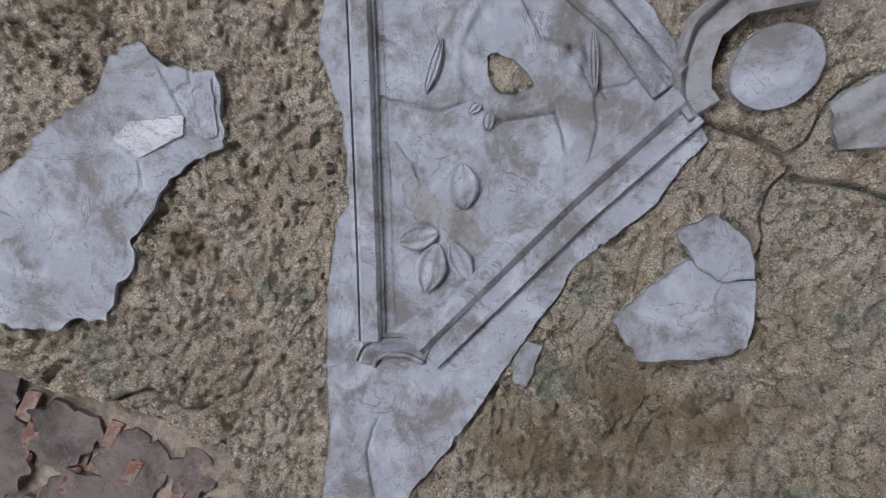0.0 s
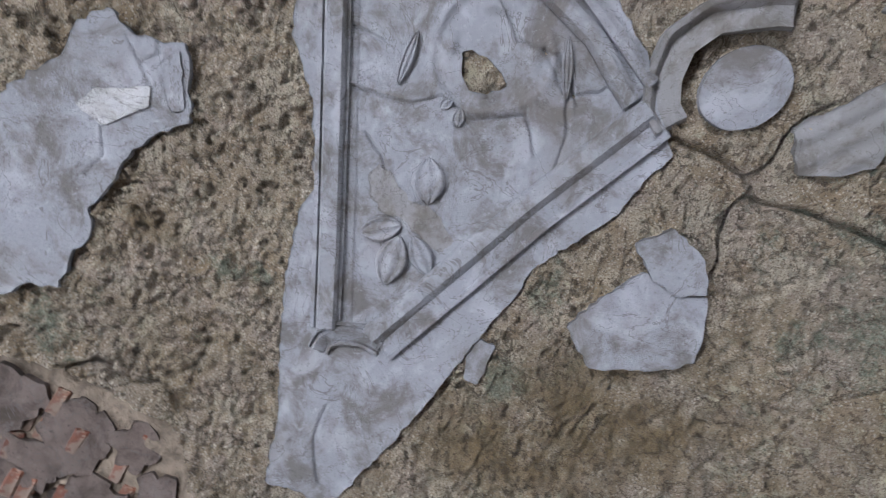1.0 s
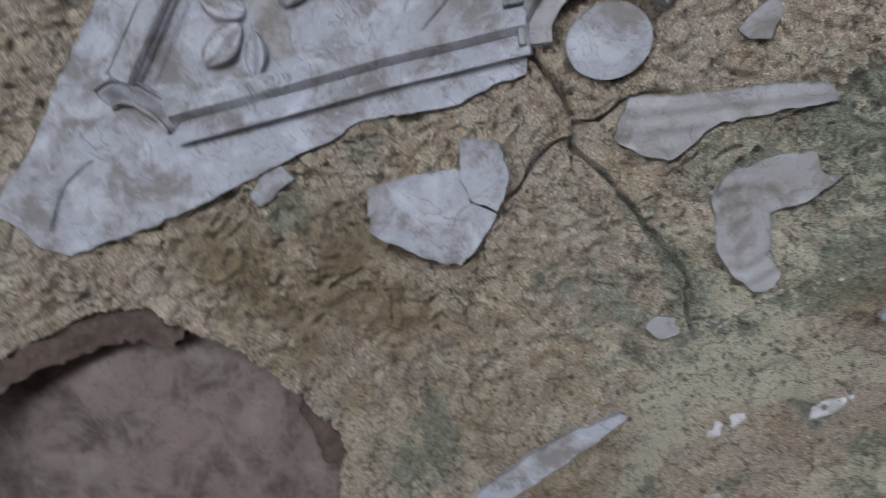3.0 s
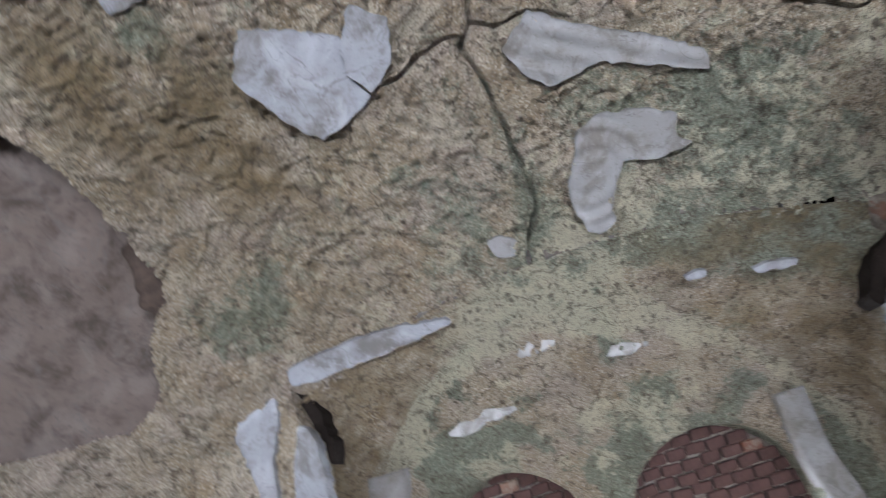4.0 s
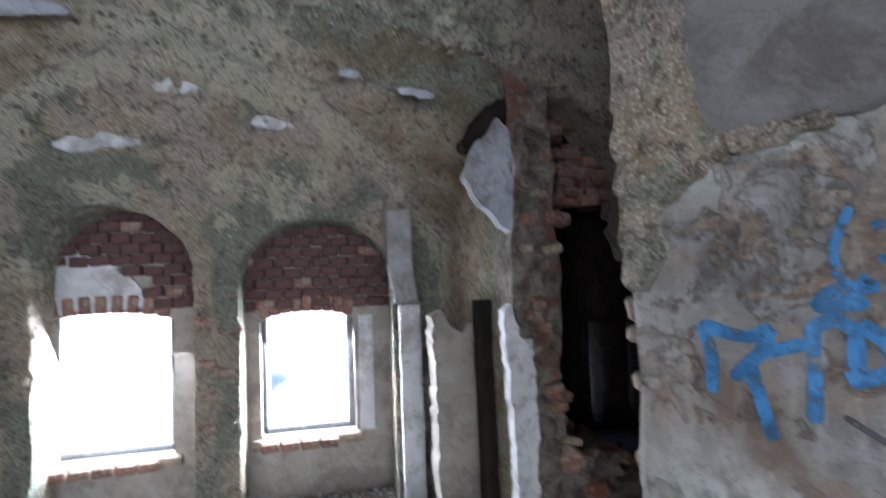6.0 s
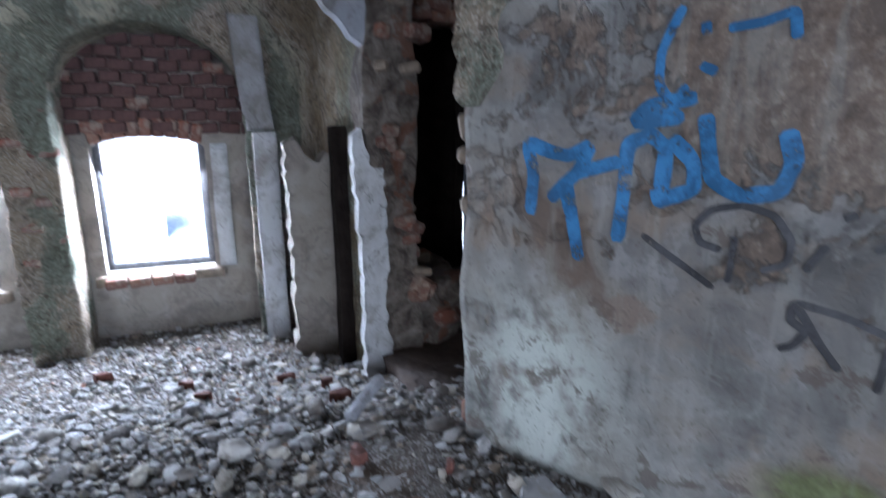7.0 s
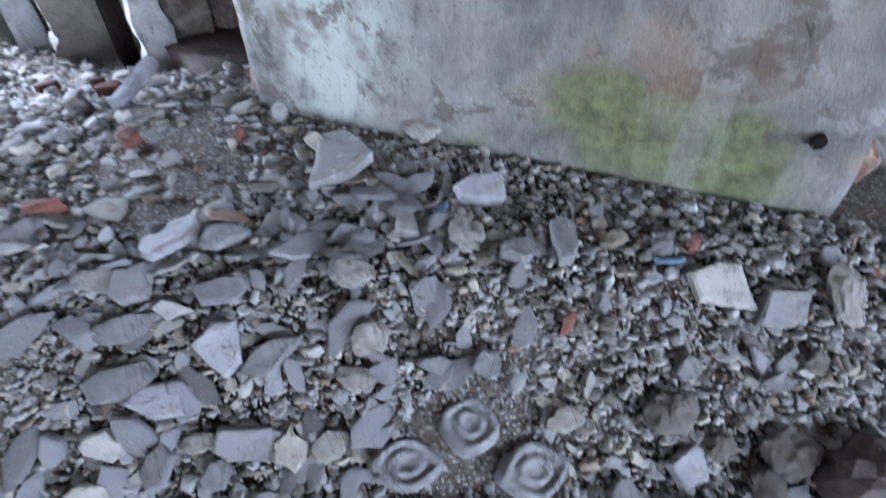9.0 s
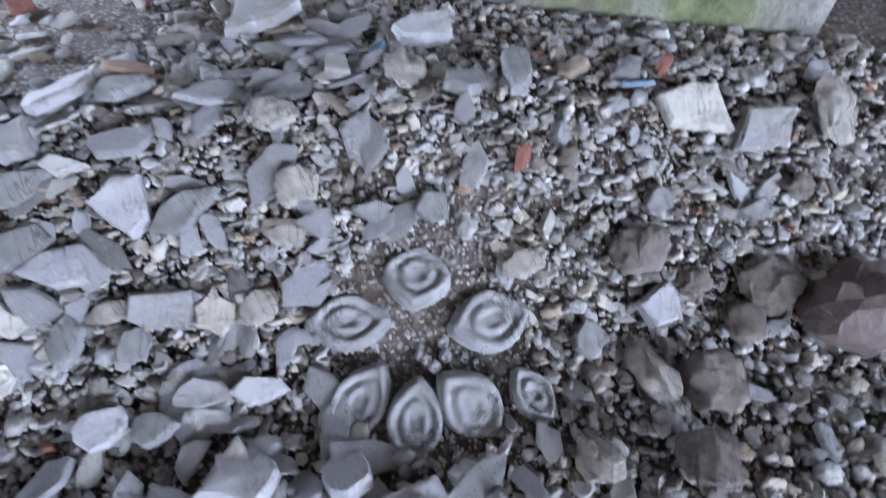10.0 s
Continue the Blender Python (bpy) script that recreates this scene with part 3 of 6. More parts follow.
def slab_with_openings(name, span, front, back, z0, top, openings, mat, parent, rough=0.012, label=""):
    """A wall piece in the bay's frame: openings are (s0, s1, z0, spring, top)."""
    cuts = np.arange(span[0], span[1] + 1e-6, 0.03)
    extra = [e for o in openings for e in (o[0], o[1])]
    cuts = np.unique(np.round(np.concatenate([cuts, extra]), 4))
    bm = bmesh.new()

    def quad(points):
        bm.faces.new([bm.verts.new(bay(*q)) for q in points])

    for a, b in zip(cuts[:-1], cuts[1:]):
        c = (a + b) / 2
        solid = [(lambda x: z0, top)]
        for o in openings:
            if o[0] < c < o[1]:
                solid = [(lambda x: z0, lambda x, o=o: o[2]), (lambda x, o=o: float(arch_z(x, o[0], o[1], o[3], o[4])), top)]
        for lo, hi in solid:
            la, lb, ha, hb = lo(a), lo(b), hi(a), hi(b)
            if ha - la < 0.004 and hb - lb < 0.004:
                continue
            n = max(1, int((max(ha, hb) - min(la, lb)) / 0.06))
            for i in range(n):
                k0, k1 = i / n, (i + 1) / n
                for dd in (front, back):
                    quad([(a, dd, la + (ha - la) * k0), (b, dd, lb + (hb - lb) * k0), (b, dd, lb + (hb - lb) * k1), (a, dd, la + (ha - la) * k1)])
            for za, zb in ((la, lb), (ha, hb)):
                m = (front + back) / 2
                quad([(a, front, za), (b, front, zb), (b, m, zb), (a, m, za)])
                quad([(a, m, za), (b, m, zb), (b, back, zb), (a, back, za)])
    for o in openings:
        for e in o[:2]:
            n = max(1, int((o[3] - o[2]) / 0.08))
            for i in range(n):
                za, zb = o[2] + (o[3] - o[2]) * i / n, o[2] + (o[3] - o[2]) * (i + 1) / n
                quad([(e, front, za), (e, back, za), (e, back, zb), (e, front, zb)])
    bmesh.ops.remove_doubles(bm, verts=bm.verts, dist=0.0015)
    ob = part(name, bm, mat, parent, label, smooth=False)
    me = ob.data
    zs = np.zeros(len(me.vertices) * 3)
    me.vertices.foreach_get("co", zs)
    p = zs.reshape(-1, 3)
    k = rough * (lump(p, 6.0, 4) + 0.5 * lump(p, 22.0, 3))
    p[:, :2] += k[:, None] * BAY_N
    p[:, 2] += 0.6 * rough * lump(p + 9, 6.0, 3)
    me.vertices.foreach_set("co", p.ravel())
    s, d = bay_sd(p)
    damp = np.clip(0.25 + 0.35 * sstep(p[:, 2], 0.9, 1.5) + 0.7 * lump(p, 3.6), 0, 1)
    for key, val in (("damp", damp), ("lime", np.clip(0.65 * sstep(p[:, 2], 0.7, 1.3) + 0.6 * lump(p, 4.0), 0, 1))):
        a = me.attributes.new(key, 'FLOAT', 'POINT')
        a.data.foreach_set("value", val.astype(np.float32))
    return ob


def bay_wall():
    root = thing("wall_bay", "window wall of the bay, lichened render and bare brick, two arched niches", "wall", kind="structure")
    front = slab_with_openings("lunette", (RIM_S - RIM_W - 0.02, RIM_S + RIM_W + 0.02), 0.03, 0.34, -0.5, rim_z,
                               [(n[0], n[1], -0.5, n[2], n[3]) for n in NICHES], RENDER, root, 0.02)
    co = np.zeros(len(front.data.vertices) * 3)
    front.data.vertices.foreach_get("co", co)
    p = co.reshape(-1, 3)
    p[:, :2] += (cove_d(p[:, 2]) * sstep(bay_sd(p)[1], 0.34, 0.05))[:, None] * BAY_N
    front.data.vertices.foreach_set("co", p.ravel())
    # the thick skin of lichened render on the lunette, notched by the niches
    poly = [(float(q), float(rim_z(q)) + 0.02) for q in np.linspace(RIM_S - RIM_W, RIM_S + RIM_W, 60)] + [(RIM_S + RIM_W, -0.45)]
    for n0, n1, spring, top in NICHES[::-1]:
        poly += [(n1 - 0.005, -0.45)] + [(float(q), float(arch_z(q, n0, n1, spring, top)) - 0.01) for q in np.linspace(n1 - 0.005, n0 + 0.005, 24)] + [(n0 + 0.005, -0.45)]
    poly += [(RIM_S - RIM_W, -0.45)]
    skin = plate("render_skin", cove, poly, 0.012, RENDER, root, "lichened lime render", 0.013, lambda q, z: 1.7 * coarse(cove(q, z, 0 * q)) + 0.03 * np.exp(-((rim_z(q) - z) / 0.07) ** 2), 0.008, 301, base=0.12)
    paint_damp(skin, lambda p: 0.12 + 0.25 * sstep(p[:, 2], 0.9, 1.4) + 2.0 * lump(p, 2.8, 3) + 0.7 * np.exp(-((bay_sd(p)[0] + 0.57) / 0.13) ** 2) * sstep(p[:, 2], 1.95, 1.5), lambda p: 0.3 * sstep(p[:, 2], 0.8, 1.4) + 1.5 * lump(p + 9, 3.0, 3) + 1.6 * np.exp(-((rim_z(bay_sd(p)[0]) - p[:, 2]) / 0.08) ** 2))
    slab_with_openings("window_wall", (-2.4, 0.95), 0.30, 0.52, -0.5, lambda s: 1.9,
                       [(w[0], w[1], w[2], w[3], w[3] + 0.07) for w in WINDOWS], NICHE, root, 0.008)
    return root


def bay_reveal():
    """Splayed sides and soffit between the window wall and the front edge of the bay."""
    back, front = [], []
    zb = -0.5
    n1, n2 = 50, 200
    for i in range(n1):
        k = i / n1
        back.append((RIM_S - RIM_W, zb + (RIM_SPRING - zb) * k))
        front.append((-1.86, zb + (2.36 - zb) * k))
    for i in range(n2 + 1):
        a = math.pi * (1 - i / n2)
        sb = RIM_S + RIM_W * math.cos(a)
        back.append((sb, float(rim_z(sb))))
        front.append((-1.86 + 2.88 * i / n2, None))
    for i in range(n1):
        k = (i + 1) / n1
        back.append((RIM_S + RIM_W, RIM_SPRING + (zb - RIM_SPRING) * k))
        front.append((1.02, 2.05 + (zb - 2.05) * k))
    rows = []
    for (sb, z1), (sf, z2) in zip(back, front):
        if z2 is None:
            z2 = float(dome_z(bay(sf, FRONT, 0)[:2]))
        t = np.linspace(0, 1, 60)
        db = float(cove_d(z1)) + 0.03
        rows.append(bay(sb + (sf - sb) * t, db + (FRONT - db) * t, z1 + (z2 - z1) * t))
    p = np.array(rows).reshape(-1, 3)
    p += (0.7 * coarse(p))[:, None] * np.array((0.15, -0.6, -0.7))
    col = np.tile(np.arange(60), len(rows)) / 59.0
    row = np.repeat(np.arange(len(rows)), 60)
    crown = np.exp(-(((row - n1) / n2 - 0.5) / 0.2) ** 2)
    right = sstep(row, n1 + 0.45 * n2, n1 + 0.7 * n2)
    damp = 0.1 + 0.35 * crown + 0.9 * right * sstep(col, 0.5, 0.9) + 0.5 * lump(p, 1.6)
    lime = 0.1 + 0.8 * crown + 0.9 * sstep(col, 0.25, 0.0) + 0.5 * lump(p, 2.0)
    hole = (row < n1) & (col > 0.3) & (col < 0.8) & (p[:, 2] > 0.1) & (p[:, 2] < 1.02)
    ob = quads("wall_bay_reveal", p, grid_faces(len(rows), 60, ~hole), RENDER, attrs={"damp": np.clip(damp, 0, 1), "lime": np.clip(lime, 0, 1), "brown": np.clip((1.0 - 1.2 * crown) * sstep(col, 0.08, 0.3) * (1 + 0.6 * lump(p, 6.0, 3)) * 0.8, 0, 1)})
    return tagged(ob, "splayed soffit and sides of the bay in stained brown render", "wall", kind="structure")


def rough_block(name, frame_of, s, d, z, mat, parent=None, rough=0.02, step_size=0.05, label="", attrs=None):
    """A block of masonry with a lumpy face, in the frame of the bay or of the side wall."""
    bm = bmesh.new()
    cells = [max(1, int((b - a) / step_size)) for a, b in (s, d, z)]
    axes = [np.linspace(a, b, n + 1) for (a, b), n in zip((s, d, z), cells)]
    cache = {}

    def vert(i, j, k):
        key = (i, j, k)
        if key not in cache:
            cache[key] = bm.verts.new(frame_of(axes[0][i], axes[1][j], axes[2][k]))
        return cache[key]

    ns, nd, nz = cells
    for i in range(ns):
        for k in range(nz):
            for j in (0, nd):
                bm.faces.new([vert(i, j, k), vert(i + 1, j, k), vert(i + 1, j, k + 1), vert(i, j, k + 1)])
    for j in range(nd):
        for k in range(nz):
            for i in (0, ns):
                bm.faces.new([vert(i, j, k), vert(i, j + 1, k), vert(i, j + 1, k + 1), vert(i, j, k + 1)])
    for i in range(ns):
        for j in range(nd):
            for k in (0, nz):
                bm.faces.new([vert(i, j, k), vert(i + 1, j, k), vert(i + 1, j + 1, k), vert(i, j + 1, k)])
    ob = part(name, bm, mat, parent, label, smooth=True)
    n = len(ob.data.vertices)
    co = np.zeros(n * 3)
    ob.data.vertices.foreach_get("co", co)
    p = co.reshape(-1, 3)
    p = p + rough * np.stack([lump(p + 31 * q, 4.0, 4) for q in range(3)], -1)
    ob.data.vertices.foreach_set("co", p.ravel())
    for key, fn in (attrs or {"damp": lambda p: np.clip(0.2 + 0.6 * lump(p, 1.8), 0, 1)}).items():
        a = ob.data.attributes.new(key, 'FLOAT', 'POINT')
        a.data.foreach_set("value", np.asarray(fn(p), np.float32))
    return ob


def side_wall():
    """The wall that carries the graffiti."""
    def sz(p):
        q = p[:, :2] - SIDE_O
        return q @ SIDE_A, p[:, 2]

    def white(p):
        s, z = sz(p)
        a = np.exp(-(((s + 0.22) / 0.22) ** 2 + ((z - 0.28) / 0.28) ** 2))
        b = sstep(z, 1.25, 1.6) * sstep(s, 0.4, -0.2)
        return np.clip(a * 1.2 + b + 0.25 * lump(p, 3.0), 0, 1)

    def damp(p):
        s, z = sz(p)
        a = np.exp(-(((s - 0.52) / 0.17) ** 2 + ((z - 0.20) / 0.10) ** 2)) * 0.9 + np.exp(-(((s - 0.84) / 0.13) ** 2 + ((z - 0.17) / 0.10) ** 2)) * 0.75
        a = a * (0.75 + 0.7 * lump(p, 7.0, 3))
        b = (0.45 + 0.6 * lump(p, 5.0, 3)) * sstep(z, 0.20, 0.03) * sstep(s, 0.0, 0.25)
        return np.clip(a + b, 0, 1)

    def stain(p):
        s, z = sz(p)
        a = np.exp(-(((s - 0.02) / 0.09) ** 2 + ((z - 0.55) / 0.06) ** 2))
        b = np.exp(-(((s - 0.30) / 0.07) ** 2 + ((z - 1.14) / 0.10) ** 2)) * 0.9
        return np.clip(a * 0.9 + b * 0.5, 0, 1)

    def bare(p):
        s, z = sz(p)
        return np.clip(sstep(z, 0.75, 1.15) * sstep(s, -0.1, 0.5) + 0.25 * sstep(z, 0.5, 0.9), 0, 1)

    s1 = rough_block("wall_side", side, (-0.48, 1.07), (0.0, 0.42), (-0.5, 2.6), WALL, None, 0.022, 0.03,
                     attrs={"white": white, "damp": damp, "stain": stain, "bare": bare})
    tagged(s1, "grey-beige plastered wall with graffiti, white smears and green algae", "wall", kind="structure")
    s2 = rough_block("wall_side_recess", side, (1.07, 3.2), (0.35, 0.8), (-0.5, 2.6), WALL, None, 0.03, 0.08,
                     attrs={"white": lambda p: p[:, 0] * 0, "damp": lambda p: p[:, 0] * 0 + 0.2, "stain": lambda p: p[:, 0] * 0, "bare": lambda p: p[:, 0] * 0 + 0.3})
    tagged(s2, "set-back stretch of grey plastered wall in shade", "wall", kind="structure")


def piers():
    r = rough_block("pier_between", bay, (1.0, 1.22), (-1.06, -0.1), (-0.5, 2.3), CORE, None, 0.045, 0.022)
    tagged(r, "broken masonry pier with crumbling mortar beside the dark breach", "pier", kind="structure")
    l = rough_block("pier_far", bay, (-2.6, -1.87), (-1.06, -0.75), (-0.5, 2.42), RENDER, None, 0.025, 0.035)
    tagged(l, "rendered masonry pier at the edge of the bay", "pier", kind="structure")
    o = plate("wall_over_breach", flat_bay(-1.05), [(1.02, 2.75), (1.08, 2.17), (1.25, 2.11), (1.38, 2.06), (1.47, 1.98), (1.57, 1.87), (1.64, 1.77), (1.68, 1.54), (1.74, 1.25), (2.3, 1.2), (2.3, 2.75)], 0.03, RENDER, None, "", 0.014,
              lambda q, z: coarse(bay(q, 0 * q, z)), 0.03, 302, base=0.34)
    paint_damp(o, lambda p: 0.35 + 0.5 * lump(p, 1.7), lambda p: 0.25 + 0.5 * lump(p, 2.2))
    tagged(o, "coarse render hanging in a ragged edge over the breach", "wall", kind="structure")
    root = thing("wall_breach", "masonry inside the narrow breach, coloured shade-black, open to daylight behind", "wall", kind="structure")
    # the breach's darkness is in this masonry's colour
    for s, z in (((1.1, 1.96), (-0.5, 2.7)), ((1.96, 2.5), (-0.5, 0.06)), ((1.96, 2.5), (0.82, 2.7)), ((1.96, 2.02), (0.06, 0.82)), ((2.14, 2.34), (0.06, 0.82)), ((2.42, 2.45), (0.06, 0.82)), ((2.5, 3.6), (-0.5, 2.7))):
        rough_block("masonry", bay, s, (0.2, 0.45), z, SHADE_BLACK, root, 0.03, 0.06)
    rough_block("masonry", bay, (1.22, 1.30), (-0.75, 0.2), (-0.5, 2.1), SHADE_BLACK, root, 0.03, 0.05)
    rough_block("masonry", bay, (1.2, 2.4), (-0.7, 0.2), (1.95, 2.4), SHADE_BLACK, root, 0.03, 0.06)
    rough_block("masonry", bay, (1.22, 1.74), (-0.66, -0.3), (1.62, 2.3), CORE, root, 0.07, 0.04)
    rough_block("masonry", bay, (1.48, 1.85), (-0.92, -0.1), (-0.5, 0.08), CORE, root, 0.10, 0.035)
    rough_block("masonry", bay, (1.16, 1.50), (-0.98, -0.2), (-0.5, 0.25), CORE, root, 0.10, 0.035)
    # two unseen blocks added to keep stray sky light out of the breach
    rough_block("masonry", bay, (3.5, 3.7), (-4.8, 0.45), (-0.5, 2.8), MORTAR, root, 0.02, 0.3)
    rough_block("masonry", side, (-0.3, 3.4), (0.55, 3.2), (2.45, 2.7), MORTAR, root, 0.02, 0.3)
    for k in range(44):
        s, d = random.uniform(1.16, 1.82), random.choice((random.uniform(-1.04, -0.9), random.uniform(-0.9, -0.4)))
        h = random.uniform(0.05, 0.13)
        bm = bmesh.new()
        bmesh.ops.create_cube(bm, size=1.0)
        bmesh.ops.scale(bm, verts=bm.verts, vec=(h * random.uniform(0.9, 1.6), h, h * random.uniform(0.5, 0.9)))
        bmesh.ops.bevel(bm, geom=bm.edges[:], offset=0.2 * h, segments=1, affect='EDGES')
        for w in bm.verts:
            w.co += Vector((random.uniform(-1, 1), random.uniform(-1, 1), random.uniform(-1, 1))) * 0.12 * h
        b = part("stone", bm, (BRICK, MORTAR, CORE, PINKISH)[k % 4], root)
        rise = (0.27 if s < 1.5 else 0.10) - 0.5 * random.random() * (d < -0.85)
        b.matrix_basis = pose(*bay(s, d, rise), random.uniform(-35, 35), random.uniform(-35, 35), random.uniform(0, 360))
    for k in range(64):
        s, z = random.uniform(1.24, 1.72), random.uniform(1.56, 2.06)
        bm = bmesh.new()
        bmesh.ops.create_cube(bm, size=1.0)
        bmesh.ops.scale(bm, verts=bm.verts, vec=(random.uniform(0.1, 0.2), 0.11, 0.062))
        bmesh.ops.bevel(bm, geom=bm.edges[:], offset=0.008, segments=1, affect='EDGES')
        b = part("brick", bm, BRICK, root)
        b.matrix_basis = pose(*bay(s, -0.72 + random.uniform(-0.12, 0.2), z), random.uniform(-8, 8), random.uniform(-10, 10), 25 + random.uniform(-12, 12))


def roof():
    # unseen slab and shell, added to shut sky and sun out from above
    a = rough_block("added_bay_cover", bay, (-3.2, 3.6), (-0.98, 0.9), (2.74, 3.4), MORTAR, None, 0.01, 0.3)
    tagged(a, "plain unseen slab added to keep sky light out of the bay", "roof", kind="structure")
    r, n, m = 7.6, 96, 26
    az, el = [q.ravel() for q in np.meshgrid(np.linspace(0, 2 * math.pi, n + 1), np.linspace(math.asin(3.55 / r), math.pi / 2, m), indexing="ij")]
    p = DOME_C + r * np.stack([np.cos(az) * np.cos(el), np.sin(az) * np.cos(el), np.sin(el)], -1)
    p, f, _ = compact(p, grid_faces(n + 1, m, bay_sd(p)[1] < -0.55), {})
    b = quads("added_vault_shell", p, f, MORTAR)
    tagged(b, "unseen outer shell added over the vault to block sky light", "roof", kind="structure")


def outer_wall():
    """Unseen round wall added to close the room behind, with openings for fill lamps."""
    bm = bmesh.new()
    c, r = np.array((1.34, -2.24)), 6.45
    n = 96
    for i in range(n):
        a0, a1 = 2 * math.pi * i / n, 2 * math.pi * (i + 1) / n
        mid = math.degrees((a0 + a1) / 2)
        if 52 < mid < 131:
            continue
        opening = any(abs((mid - k + 180) % 360 - 180) < 10 for k in UNSEEN_OPENINGS)
        spans = [(-0.6, 0.3), (2.1, 2.8)] if opening else [(-0.6, 2.8)]
        for z0, z1 in spans:
            for rad in (r, r + 0.5):
                bm.faces.new([bm.verts.new((c[0] + rad * math.cos(a), c[1] + rad * math.sin(a), z)) for a, z in ((a0, z0), (a1, z0), (a1, z1), (a0, z1))])
    bmesh.ops.remove_doubles(bm, verts=bm.verts, dist=0.001)
    # dark plaster keeps light bounced off this unseen wall low
    ob = mesh_object("wall_round_added", bm, PINKISH)
    return tagged(ob, "unseen plain grey plastered round wall, added to close the room", "wall", kind="structure")


def floor():
    xs = np.concatenate([np.arange(-6, -2.6, 0.2), np.arange(-2.6, 2.6, 0.03), np.arange(2.6, 8.0, 0.2)])
    ys = np.concatenate([np.arange(-9, 0.6, 0.25), np.arange(0.6, 5.2, 0.03), np.arange(5.2, 7, 0.25)])
    x, y = [a.ravel() for a in np.meshgrid(xs, ys, indexing="ij")]
    z = ground_z(x, y)
    p = np.stack([x, y, z], -1)
    p[:, 2] += 0.03 * lump(p, 1.7, 3) + 0.012 * lump(p, 9.0, 4)
    p, f, _ = compact(p, grid_faces(len(xs), len(ys), bay_sd(p)[1] < 0.5), {})
    ob = quads("floor", p, f, GRIT)
    return tagged(ob, "floor of trodden brown earth, plaster dust and grit", "floor", kind="structure")


# ---- the vault's relief ----
BAY_LEFT_EDGE = [(-2.95, -0.30), (-2.50, -0.14), (-2.21, -0.14), (-1.87, -0.18), (-1.61, -0.33), (-1.59, -0.44), (-1.46, -0.65), (-1.36, -0.92),
                 (-1.31, -1.12), (-1.31, -1.26), (-1.27, -1.33), (-1.30, -1.51), (-1.44, -1.65), (-1.53, -1.96)]
BAY_LEFT_CUT = BAY_LEFT_EDGE + [(-1.75, -2.1), (-2.3, -2.0), (-3.4, -1.6), (-3.6, -0.6)]
BRICK_EDGE = [(-1.80, 3.2), (-1.87, 2.48), (-1.87, 2.10), (-1.88, 1.87), (-1.83, 1.56), (-1.83, 1.35), (-1.84, 1.14), (-1.85, 0.95), (-2.0, 0.79), (-2.18, 0.67), (-2.41, 0.59), (-3.0, 0.45)]
BRICK_ARCH_CUT = BRICK_EDGE + [(-4.2, 0.8), (-4.4, 3.2)]
CRACKS = [
    ([(0.84, 0.63), (0.78, 0.41), (0.74, 0.28), (0.72, 0.13), (0.68, -0.05), (0.65, -0.16), (0.676, -0.236), (0.57, -0.39), (0.577, -0.52), (0.59, -0.63), (0.577, -0.75), (0.50, -0.83)], 0.013),
    ([(0.50, -0.83), (0.53, -0.93), (0.568, -1.03), (0.57, -1.15), (0.60, -1.26), (0.61, -1.38), (0.63, -1.51), (0.64, -1.66), (0.58, -1.78), (0.53, -1.91), (0.50, -2.1), (0.45, -2.26)], 0.010),
    ([(0.53, -0.80), (0.45, -0.77), (0.38, -0.784), (0.27, -0.814), (0.19, -0.86), (0.107, -0.869)], 0.007),
    ([(0.577, -0.75), (0.68, -0.80), (0.82, -0.78), (1.0, -0.86)], 0.006),
    ([(-1.02, 0.55), (-1.12, 0.50), (-1.31, 0.46), (-1.45, 0.40)], 0.004),
    ([(-1.83, 1.56), (-1.70, 1.44), (-1.73, 1.25), (-1.66, 1.10), (-1.72, 0.98)], 0.008),
    ([(1.9, -1.1), (2.2, -1.25), (2.55, -1.2)], 0.006),
]
PITS = [(-0.12, 1.42, 0.035), (-0.18, 1.29, 0.03), (-0.62, 1.33, 0.04), (-0.36, 1.05, 0.03), (-0.95, 1.1, 0.03), (1.6, -1.7, 0.03), (-0.9, -0.7, 0.03), (0.2, -1.3, 0.03),
        (-1.25, 1.2, 0.03), (-0.55, -1.35, 0.035), (1.35, -0.55, 0.02), (1.6, -0.5, 0.02)]


